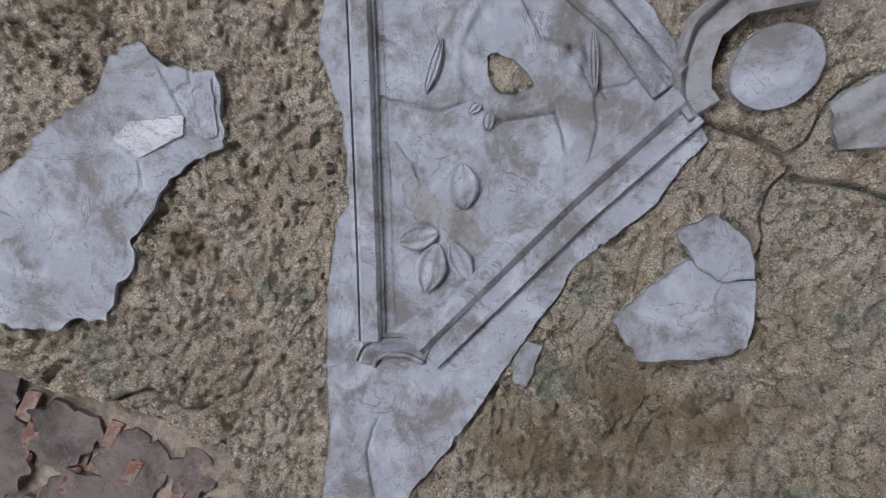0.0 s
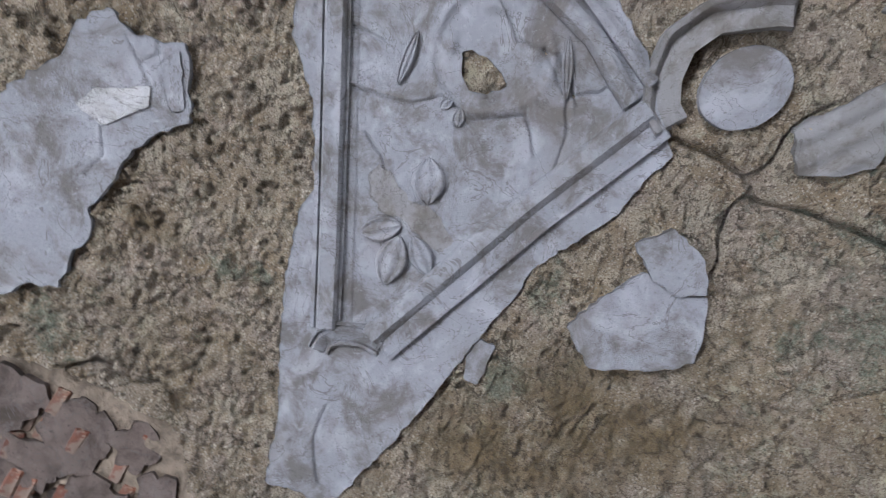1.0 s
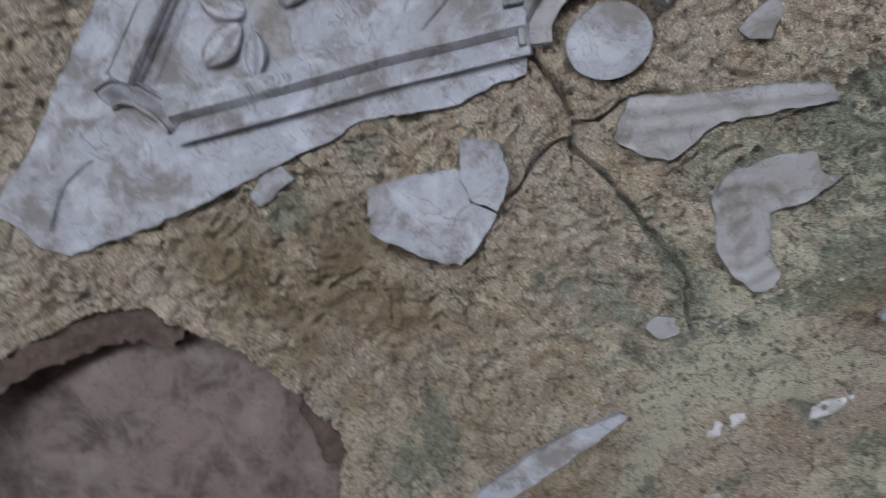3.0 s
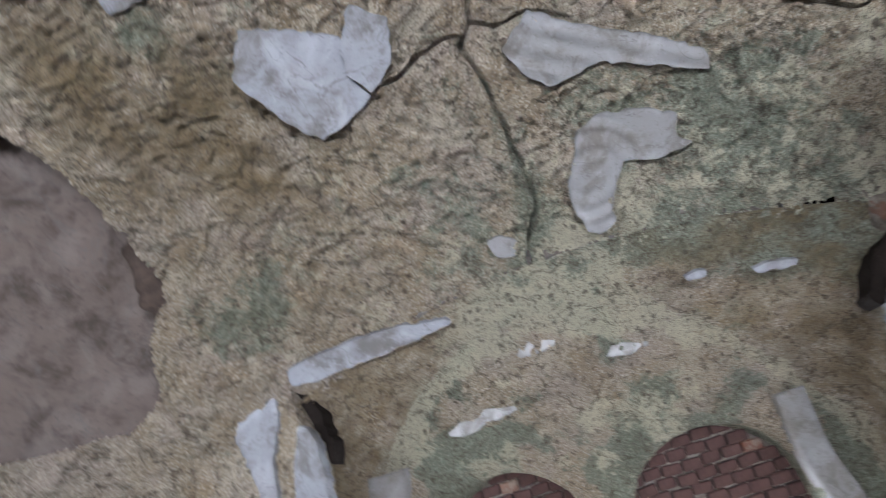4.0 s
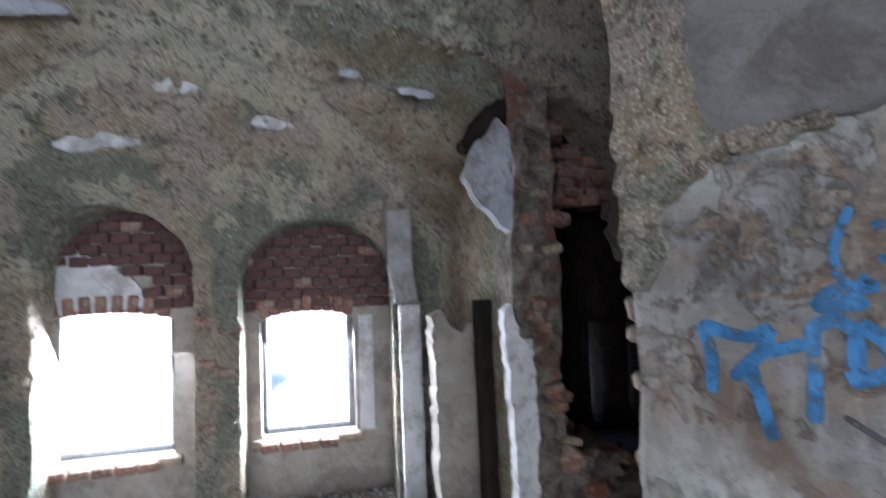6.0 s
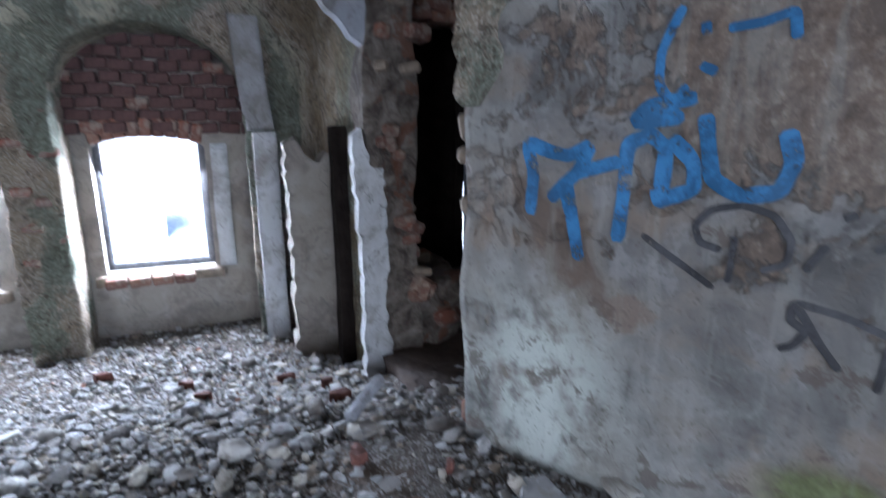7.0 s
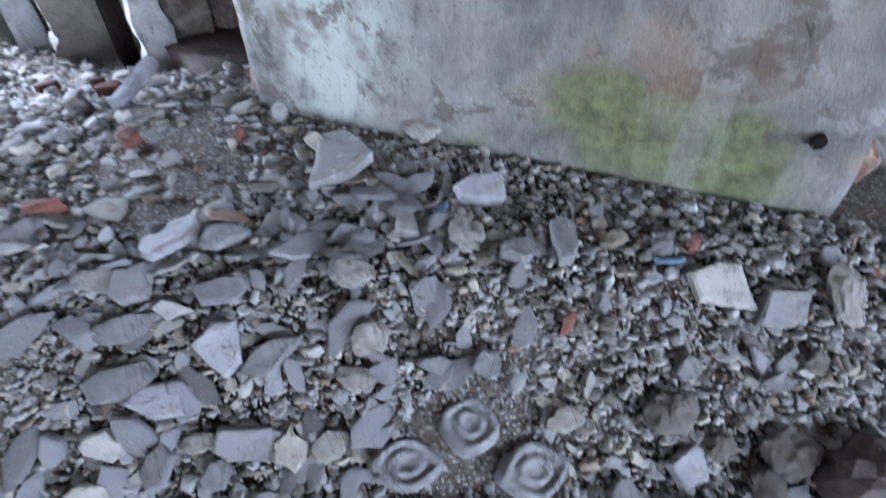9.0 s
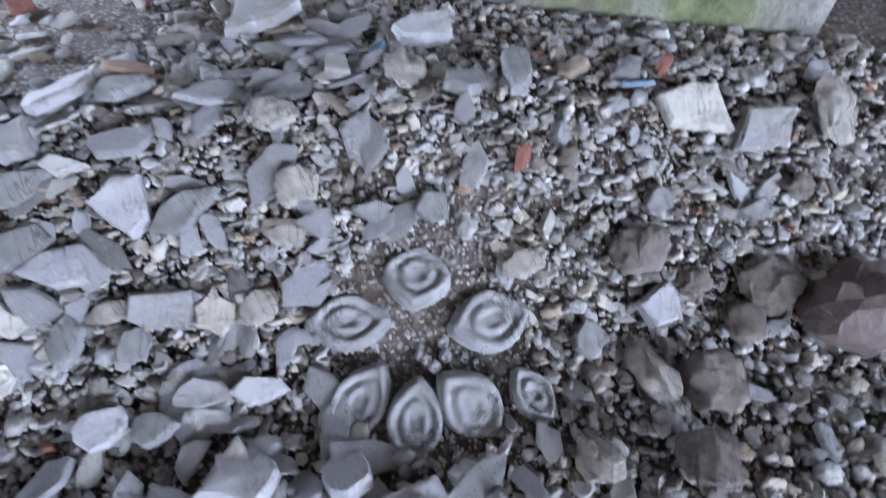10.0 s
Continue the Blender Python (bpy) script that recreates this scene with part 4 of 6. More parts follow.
def vault_relief(u, v):
    """Metres beyond the smooth vault (plus: eroded) and the damp value."""
    p = dome(u, v)
    coarse = lump(p, 2.2, 3)
    out = 0.02 * coarse + 0.014 * lump(p, 9.0, 3, 0.6)
    ribs = lump(np.stack([u * 5.0, v * 16.0, u * 0], -1) + 40, 1.0, 4, 0.6)
    out += 0.013 * np.maximum(ribs, -0.2) + 0.017 * lump(p, 40.0, 3, 0.8)
    out += 0.018 * sstep(lump(p + 13, 34.0, 3, 0.7), 0.17, 0.26)
    out -= 0.014 * sstep(lump(p + 29, 26.0, 3, 0.6), 0.10, 0.28)
    plates = lump(p + 77, 5.0, 4, 0.6)
    out += 0.022 * sstep(plates, 0.10, 0.13) + 0.014 * sstep(lump(p + 171, 11.0, 4, 0.65), 0.12, 0.15)
    covered = inside(PANEL, u, v)
    for h in PANEL_HOLES:
        covered &= ~inside(h, u, v)
    out = np.where(covered, 0.25 * out + 0.012, out)
    for line, w in CRACKS:
        d = distance(line, u + 0.012 * lump(p, 16, 2), v + 0.012 * lump(p + 3, 16, 2))
        out += 0.075 * np.exp(-(d / w) ** 2) - 0.008 * np.exp(-(d / 0.09) ** 2)
    for a, b, r in PITS:
        out += 0.03 * np.exp(-(((u - a) / r) ** 2 + ((v - b) / (r * 0.7)) ** 2))
    s, d = bay_sd(p)
    wet = sstep(d, -1.75, -1.15) * sstep(s, -1.3, -0.1)
    crackwet = np.exp(-(distance(CRACKS[1][0], u, v) / 0.09) ** 2)
    patch = sum(np.exp(-(((u - a) / r) ** 2 + ((v - b) / r) ** 2)) for a, b, r in
                ((-0.75, -1.5, 0.2), (-1.05, -1.75, 0.2), (1.75, -1.55, 0.3), (-0.8, -0.35, 0.14), (0.72, -0.95, 0.12), (-1.0, 1.15, 0.1), (-1.35, 1.05, 0.12), (0.3, -0.95, 0.1), (-0.95, 0.98, 0.1), (0.1, 2.35, 0.15), (-0.35, -0.25, 0.15)))
    damp = np.clip(0.1 + 0.4 * wet + 0.3 * crackwet + 0.36 * patch + 0.5 * lump(p, 2.3, 4), 0, 1)
    lime = np.clip(0.15 + 0.5 * wet + 0.5 * lump(p + 51, 1.7, 3), 0, 1)
    brown = sum(k * np.exp(-(((u - a) / ra) ** 2 + ((v - b) / rb) ** 2)) for a, b, ra, rb, k in
                ((-0.85, -0.75, 0.45, 0.40, 1.0), (-1.15, -0.35, 0.25, 0.35, 0.7), (-0.5, -1.15, 0.35, 0.35, 0.7), (-1.5, 1.25, 0.15, 0.4, 0.5), (-1.0, 1.55, 0.12, 0.2, 0.7), (-0.1, 2.3, 0.2, 0.3, 0.6), (-0.5, -1.75, 0.5, 0.2, 0.4)))
    return out, damp, lime, np.clip(brown * (1 + 0.5 * lump(p + 3, 5.0, 3)), 0, 1)


# ---- stucco fragments on the vault ----
def ragged(poly, amount, seed, closed=True):
    rnd = random.Random(seed)
    pts = []
    n = len(poly)
    for i in range(n if closed else n - 1):
        a, b = np.array(poly[i]), np.array(poly[(i + 1) % n])
        m = max(1, int(np.hypot(*(b - a)) / 0.03))
        for k in range(m):
            j = np.array([rnd.uniform(-1, 1), rnd.uniform(-1, 1)]) * amount * (1.0 if k else 0.3)
            pts.append(tuple(a + (b - a) * k / m + j))
    return pts


def plate(name, surface, poly, thick, mat, parent=None, label="", cell=0.012, relief=None, rag=0.008, seed=1, holes=(), base=0.02, smooth=True):
    """A plate with a broken outline on a curved or flat surface(u, v, out); relief(u, v) adds metres towards the room."""
    outline = np.array(ragged(poly, rag, seed))
    lo, hi = outline.min(0) - cell, outline.max(0) + cell
    us, vs = np.arange(lo[0], hi[0] + cell, cell), np.arange(lo[1], hi[1] + cell, cell)
    u, v = [a.ravel().copy() for a in np.meshgrid(us, vs, indexing="ij")]
    nu, nv = len(us), len(vs)
    rims = [outline] + [np.array(ragged(h, rag, seed + 5 + i)) for i, h in enumerate(holes)]
    ok = inside(outline, u, v)
    for h in rims[1:]:
        ok &= ~inside(h, u, v)
    f = grid_faces(nu, nv)
    f = f[ok[f].sum(1) >= 3]
    edges = np.concatenate([f[:, [0, 1]], f[:, [1, 2]], f[:, [2, 3]], f[:, [3, 0]]])
    key = np.sort(edges, 1)
    _, first, count = np.unique(key[:, 0].astype(np.int64) * (nu * nv) + key[:, 1], return_index=True, return_counts=True)
    border = edges[first[count == 1]]
    bv = np.unique(border)
    ring = np.concatenate([np.stack([r, np.roll(r, -1, 0)], 1) for r in rims])
    a, b = ring[:, 0], ring[:, 1] - ring[:, 0]
    q = np.stack([u[bv], v[bv]], -1)[:, None]
    t = np.clip(((q - a) * b).sum(-1) / ((b * b).sum(-1) + 1e-12), 0, 1)
    near = a + t[..., None] * b
    best = np.argmin(((q - near) ** 2).sum(-1), 1)
    u[bv], v[bv] = near[np.arange(len(bv)), best, 0], near[np.arange(len(bv)), best, 1]
    used = np.unique(f)
    p0 = surface(u, v, np.zeros(len(u)))
    h = np.full(len(u), thick) + (relief(u, v) if relief is not None else 0)
    h += 0.003 * lump(p0 + seed, 8.0, 3)
    top = surface(u, v, -h)
    low = surface(u, v, np.full(len(u), base))
    n = len(u)
    faces = [tuple(x) for x in f] + [(x, y, y + n, x + n) for x, y in border]
    verts = np.concatenate([top, low])
    keep = np.unique(np.concatenate([used, bv + n]))
    remap = np.full(2 * n, -1)
    remap[keep] = np.arange(len(keep))
    faces = [tuple(remap[list(x)]) for x in faces]
    ob = quads(name, verts[keep], faces, mat, parent, smooth=False)
    if smooth:
        flags = np.zeros(len(faces), bool)
        flags[:len(f)] = True
        ob.data.polygons.foreach_set("use_smooth", flags)
    if label:
        ob["label"] = label
    return ob


def moulding(name, line, profile, mat, parent, label="", seed=0, wear=0.004):
    """A run of moulding along a chart line; profile: (offset across, height) pairs."""
    line = np.array(line, float)
    seg = np.hypot(*(line[1:] - line[:-1]).T)
    at = np.concatenate([[0], np.cumsum(seg)])
    n = max(2, int(at[-1] / 0.02))
    k = np.linspace(0, at[-1], n)
    cu, cv = np.interp(k, at, line[:, 0]), np.interp(k, at, line[:, 1])
    tu, tv = np.gradient(cu), np.gradient(cv)
    ln = np.hypot(tu, tv)
    nu, nv = -tv / ln, tu / ln
    m = len(profile)
    off, hgt = np.array(profile)[:, 0], np.array(profile)[:, 1]
    u = cu[:, None] + nu[:, None] * off
    v = cv[:, None] + nv[:, None] * off
    p0 = dome(u.ravel(), v.ravel())
    h = 1.45 * np.tile(hgt, n) * (1 - 0.18 * sstep(lump(p0 + seed, 7.0, 3), 0.1, 0.5)) + wear * lump(p0 + seed, 25.0, 3)
    h[::m] = -0.01
    h[m - 1::m] = -0.01
    h[:m] = -0.01
    h[-m:] = -0.01
    p = dome(u.ravel(), v.ravel(), -h)
    ob = quads(name, p, grid_faces(n, m), mat, parent, smooth=False)
    if label:
        ob["label"] = label
    return ob


def leaf(name, a, b, width, mat, parent, base, rise=0.022, label=""):
    """A pointed stucco leaf from a to b on the vault."""
    a, b = np.array(a), np.array(b)
    ax = (b - a)
    ln = np.hypot(*ax)
    ax = ax / ln
    cr = np.array((-ax[1], ax[0]))
    t, w = np.linspace(0, 1, 19), np.linspace(-1, 1, 15)
    T, Wd = [q.ravel() for q in np.meshgrid(t, w, indexing="ij")]
    half = width / 2 * np.sin(np.pi * np.clip(T, 0.001, 0.999)) ** 0.75
    u = a[0] + ax[0] * ln * T + cr[0] * half * Wd
    v = a[1] + ax[1] * ln * T + cr[1] * half * Wd
    edge = 1 - np.abs(Wd)
    h = rise * (sstep(edge, 0, 0.2) - 0.3 * sstep(edge, 0.25, 0.5) + 0.25 * sstep(edge, 0.6, 1.0)) * np.sin(np.pi * np.clip(T, 0.0, 1)) ** 0.35
    p = dome(u, v, -(base - 0.004 + h))
    return quads(name, p, grid_faces(19, 15), mat, parent, smooth=True)


PANEL = [(0.95, 1.60), (0.345, 1.384), (0.12, 1.325), (-0.036, 1.154), (-0.167, 1.069), (-0.447, 0.916), (-0.576, 0.934), (-0.897, 0.836), (-1.206, 0.702), (-1.505, 0.541),
         (-1.83, 0.43), (-1.80, 0.28), (-1.777, 0.168), (-1.714, 0.073), (-1.474, 0.016), (-1.15, -0.056), (-0.753, -0.114), (-0.538, -0.146), (-0.23, -0.18), (-0.063, -0.261), (0.163, -0.368), (0.339, -0.383),
         (0.50, -0.43), (0.56, -0.36), (0.63, -0.27), (0.76, -0.17), (0.93, 0.12), (1.10, 0.42), (1.5, 1.0)]
PANEL_HOLES = [[(0.431, 0.614), (0.467, 0.581), (0.465, 0.509), (0.441, 0.412), (0.408, 0.367), (0.327, 0.426), (0.306, 0.502), (0.346, 0.564)]]


def panel_relief(u, v):
    """Sunk field, ring of scrolls and worn spots of the stucco triangle."""
    tri = [(-0.93, 0.45), (0.60, -0.15), (0.78, 0.15), (0.9, 1.25), (0.45, 1.15)]
    h = np.where(inside(tri, u, v), -0.008, 0.0)
    r = np.hypot(u - 0.50, v - 0.50)
    a = np.arctan2(v - 0.50, u - 0.50)
    ring = np.exp(-((r - 0.27 - 0.015 * np.sin(3 * a)) / 0.022) ** 2) * (0.6 + 0.4 * np.sin(5 * a + 1))
    ring2 = np.exp(-((r - 0.19) / 0.03) ** 2) * np.clip(np.sin(4 * a), 0, 1)
    h += 0.026 * ring * (r < 0.4) + 0.022 * ring2
    h += 0.018 * np.exp(-(((u - 0.18) / 0.05) ** 2 + ((v - 0.50) / 0.05) ** 2)) + 0.014 * np.exp(-(((u - 0.22) / 0.03) ** 2 + ((v - 0.58) / 0.03) ** 2)) + 0.014 * np.exp(-(((u - 0.24) / 0.03) ** 2 + ((v - 0.43) / 0.04) ** 2))
    h += 0.007 * np.exp(-((np.hypot(u + 1.59, v - 0.39) - 0.055) / 0.014) ** 2)
    for line in ([(0.06, 0.98), (0.12, 0.72), (0.22, 0.60), (0.20, 0.42), (0.33, 0.22), (0.20, 0.10)], [(0.62, 0.30), (0.50, 0.12), (0.36, 0.02), (0.20, -0.02)], [(-0.10, 0.82), (-0.16, 0.70), (-0.28, 0.62)],
                 [(-1.35, 0.35), (-1.52, 0.33), (-1.70, 0.20)], [(0.72, 0.60), (0.60, 0.42), (0.62, 0.22), (0.48, 0.05)], [(0.29, 1.28), (0.30, 0.95)], [(0.5, 0.1), (0.58, -0.02), (0.66, -0.05)]):
        d = distance(line, u + 0.01 * lump(np.stack([u, v, u], -1), 12, 2), v + 0.01 * lump(np.stack([v, u, v], -1), 12, 2))
        h -= 0.02 * np.exp(-(d / 0.007) ** 2)
    return h


def stucco_panel():
    root = thing("ceiling_relief", "cracked grey-white stucco triangle with raised mouldings on the vault", "stucco relief")
    plate("field", dome, PANEL, 0.022, STUCCO, root, "sunk cracked stucco field", 0.009, panel_relief, 0.010, 3, PANEL_HOLES)
    bead = [(-0.085, 0.0), (-0.083, 0.030), (-0.062, 0.034), (-0.055, 0.022), (-0.048, 0.046), (-0.035, 0.060), (0.035, 0.060), (0.048, 0.046), (0.052, 0.030), (0.066, 0.030), (0.068, 0.0)]
    moulding("moulding", [(1.0, 1.53), (0.657, 1.363), (0.412, 1.238), (-0.266, 0.908), (-1.02, 0.535)], bead, STUCCO, root, "straight raised moulding", 2)
    wide = [(-0.055, 0.0), (-0.052, 0.036), (-0.035, 0.056), (0.025, 0.060), (0.050, 0.040), (0.06, 0.030), (0.12, 0.030), (0.13, 0.040), (0.15, 0.040), (0.155, 0.0)]
    moulding("moulding", [(0.63, -0.235), (0.33, -0.118), (0.012, 0.008), (-0.47, 0.175), (-0.95, 0.345)], wide, STUCCO, root, "straight raised moulding, worn", 9)
    moulding("moulding", [(0.60, -0.17), (0.66, -0.05), (0.76, 0.13), (0.83, 0.40), (0.95, 0.75), (1.15, 1.25)], [(-0.04, 0), (-0.037, 0.035), (-0.01, 0.05), (0.03, 0.05), (0.05, 0.03), (0.052, 0)], STUCCO, root, "split raised moulding", 14)
    moulding("moulding", [(0.70, -0.20), (0.80, 0.03), (0.89, 0.25), (1.02, 0.62), (1.2, 1.1)], [(-0.03, 0), (-0.028, 0.04), (0.0, 0.055), (0.03, 0.04), (0.032, 0)], STUCCO, root, "", 17)
    moulding("corner_arc", [(-1.14, 0.53), (-1.06, 0.535), (-0.99, 0.48), (-0.945, 0.37), (-0.94, 0.25)], [(-0.06, 0), (-0.058, 0.034), (-0.045, 0.034), (-0.04, 0.02), (0.015, 0.045), (0.03, 0.03), (0.04, 0.045), (0.05, 0.03), (0.052, 0)], STUCCO, root, "curved corner moulding", 23)
    plate("worn_patch", dome, [(-0.18, 0.71), (-0.22, 0.60), (-0.27, 0.50), (-0.25, 0.40), (-0.29, 0.30), (-0.34, 0.20), (-0.43, 0.22), (-0.41, 0.34), (-0.37, 0.45), (-0.38, 0.56), (-0.35, 0.66), (-0.27, 0.72)], 0.0195, STUCCO_DARK, root, "bare dirty undercoat", 0.008, lambda u, v: 0.003 * lump(np.stack([u, v, u], -1), 30.0, 3), 0.014, 303, base=-0.002)
    for a, b, w in (((-0.515, 0.627), (-0.385, 0.47), 0.115), ((-0.435, 0.455), (-0.683, 0.405), 0.135), ((-0.405, 0.40), (-0.535, 0.235), 0.10), ((-0.045, 0.515), (-0.245, 0.41), 0.14)):
        leaf("leaf", a, b, w * 1.2, STUCCO, root, 0.016, 0.045)
    for a, b, w in (((0.16, 0.80), (0.42, 0.83), 0.06), ((0.47, 0.10), (0.72, 0.24), 0.05), ((0.13, 0.47), (0.22, 0.50), 0.07), ((0.17, 0.58), (0.24, 0.55), 0.06)):
        leaf("scroll", a, b, w, STUCCO, root, 0.016, 0.034)
    return root


def fragment(label, poly, thick, seed, mat=None, cell=0.008, relief=None, rag=0.008, name="stucco_fragment", group="stucco fragments on the vault"):
    ob = plate(name, dome, poly, thick, mat or STUCCO, None, "", cell, relief, rag, seed)
    return tagged(ob, label, "stucco fragment", group)


def medallion():
    root = thing("stucco_medallion", "round stucco medallion in a half ring of grimy moulding", "stucco relief")
    poly = [(0.875 + 0.185 * math.cos(a) - 0.02 * math.sin(a), -0.52 + 0.17 * math.sin(a)) for a in np.linspace(0, 2 * math.pi, 28)[:-1]]
    plate("disc", dome, poly, 0.045, STUCCO, root, "", 0.009, lambda u, v: -0.5 * ((u - 0.875) ** 2 + (v + 0.52) ** 2), 0.006, 41)
    moulding("ring", [(0.59, -0.36), (0.64, -0.27), (0.745, -0.21), (0.898, -0.18), (1.054, -0.25), (1.185, -0.44), (1.22, -0.52)], [(-0.075, 0), (-0.07, 0.05), (-0.045, 0.03), (0.02, 0.012), (0.05, 0.045), (0.075, 0.05), (0.08, 0)], STUCCO_DARK, root, "grimy hollow moulding", 44)
    return root


def curl_relief(u, v):
    r = np.hypot(u - 0.93, v + 1.62)
    a = np.arctan2(v + 1.62, u - 0.93)
    return 0.006 * np.sin(r * 75 + a) * (r < 0.3) * sstep(r, 0.02, 0.06)


def vault_fragments():
    patch = [(-0.177, 2.066), (-0.227, 1.943), (-0.197, 1.805), (-0.146, 1.715), (-0.457, 1.553), (-0.515, 1.615), (-0.617, 1.688), (-0.737, 1.726), (-0.895, 1.748), (-1.034, 1.791), (-1.156, 1.728), (-1.29, 1.759), (-1.447, 1.736),
             (-1.481, 1.848), (-1.596, 1.939), (-1.643, 2.083), (-1.65, 2.238), (-1.505, 2.447), (-1.237, 2.494), (-1.029, 2.417), (-0.669, 2.286), (-0.492, 2.179), (-0.289, 2.157)]

    def bulge(u, v):
        white = [(-0.63, 2.025), (-0.52, 1.971), (-0.397, 1.772), (-0.482, 1.74), (-0.667, 1.89)]
        h = np.where(inside(white, u, v), 0.008, 0.0)
        for line in ([(-0.40, 1.77), (-0.33, 1.86), (-0.25, 1.80), (-0.20, 1.83)], [(-0.44, 1.62), (-0.36, 1.74), (-0.38, 1.78), (-0.25, 1.95)], [(-0.67, 1.89), (-0.78, 1.83), (-0.9, 1.86)]):
            h -= 0.012 * np.exp(-(distance(line, u, v) / 0.006) ** 2)
        return h + 0.01 * lump(np.stack([u, v, u * 0], -1), 4.0, 3)

    root = thing("stucco_fragment", "large piece of stained white stucco with a broken edge", "stucco fragment", "stucco fragments on the vault")
    plate("skin", dome, patch, 0.03, STUCCO, root, "stained stucco skin", 0.01, bulge, 0.014, 61)
    plate("pale_coat", dome, [(-0.63, 2.025), (-0.52, 1.971), (-0.397, 1.772), (-0.482, 1.74), (-0.667, 1.89)], 0.040, WHITEWASH, root, "clean white top coat", 0.008, None, 0.008, 60, base=-0.02)
    plate("pale_coat", dome, [(-0.36, 1.74), (-0.27, 1.78), (-0.19, 1.72), (-0.42, 1.60), (-0.46, 1.64)], 0.038, STUCCO, root, "", 0.008, None, 0.008, 59, base=-0.02)
    fragment("broken grey stucco plate with jagged edges on bare render", [(-0.412, -0.444), (-0.524, -0.635), (-0.381, -0.879), (-0.251, -1.017), (-0.135, -0.987), (0.041, -0.897), (-0.034, -0.779), (-0.018, -0.681), (0.0, -0.61), (-0.182, -0.517)], 0.030, 62)
    fragment("small lifted flake of grey stucco over a larger plate", [(0.088, -0.502), (0.233, -0.607), (0.176, -0.795), (0.045, -0.889), (-0.03, -0.776), (-0.02, -0.653), (0.023, -0.596), (0.054, -0.532)], 0.050, 63)
    fragment("small blob of white stucco at the panel's edge", [(-0.888, -0.161), (-0.876, -0.234), (-0.66, -0.212), (-0.676, -0.132), (-0.784, -0.116)], 0.02, 64)
    fragment("long wing-shaped remnant of grey stucco moulding", [(0.674, -0.903), (0.834, -0.773), (1.011, -0.898), (1.178, -0.983), (1.322, -1.049), (1.552, -1.197), (1.563, -1.301), (1.327, -1.198), (1.093, -1.103), (0.964, -1.123), (0.839, -1.132), (0.736, -1.026)], 0.025, 65, STUCCO_DARK,
             relief=lambda u, v: 0.006 * np.sin((v + 0.55 * u) * 60) + 0.01 * lump(np.stack([u, v, u], -1), 9.0, 3))
    fragment("small kite-shaped chip of stucco on render", [(1.352, -0.79), (1.522, -0.75), (1.543, -0.815), (1.444, -0.908), (1.373, -0.857)], 0.02, 66, STUCCO_DARK)
    fragment("curled scroll of white stucco leaf, half fallen", [(0.858, -1.527), (0.924, -1.374), (1.046, -1.331), (1.255, -1.375), (1.388, -1.448), (1.369, -1.555), (1.44, -1.607), (1.258, -1.633), (1.098, -1.594), (1.05, -1.682), (0.99, -1.816), (1.007, -1.869), (0.904, -1.929), (0.853, -1.896), (0.814, -1.756), (0.816, -1.633)], 0.03, 67, STUCCO_DARK, relief=curl_relief)
    fragment("small white chip of stucco beside a crack", [(0.337, -1.782), (0.42, -1.763), (0.495, -1.821), (0.473, -1.895), (0.371, -1.875)], 0.02, 68, STUCCO_DARK)
    fragment("long thin strip of white stucco along the bay's edge", [(-0.885, -2.08), (-0.715, -2.055), (-0.327, -2.045), (0.009, -2.105), (0.03, -2.14), (-0.235, -2.175), (-0.628, -2.19), (-0.761, -2.20), (-0.89, -2.17)], 0.03, 69)
    for k, (a, b) in enumerate(((1.32, -2.30), (1.76, -2.37), (1.66, -2.36))):
        fragment("tiny white chip of stucco on the bay's edge", [(a - 0.06, b + 0.015), (a, b + 0.03), (a + 0.06, b + 0.02), (a + 0.05, b - 0.015), (a - 0.04, b - 0.02)], 0.02, 70 + k)


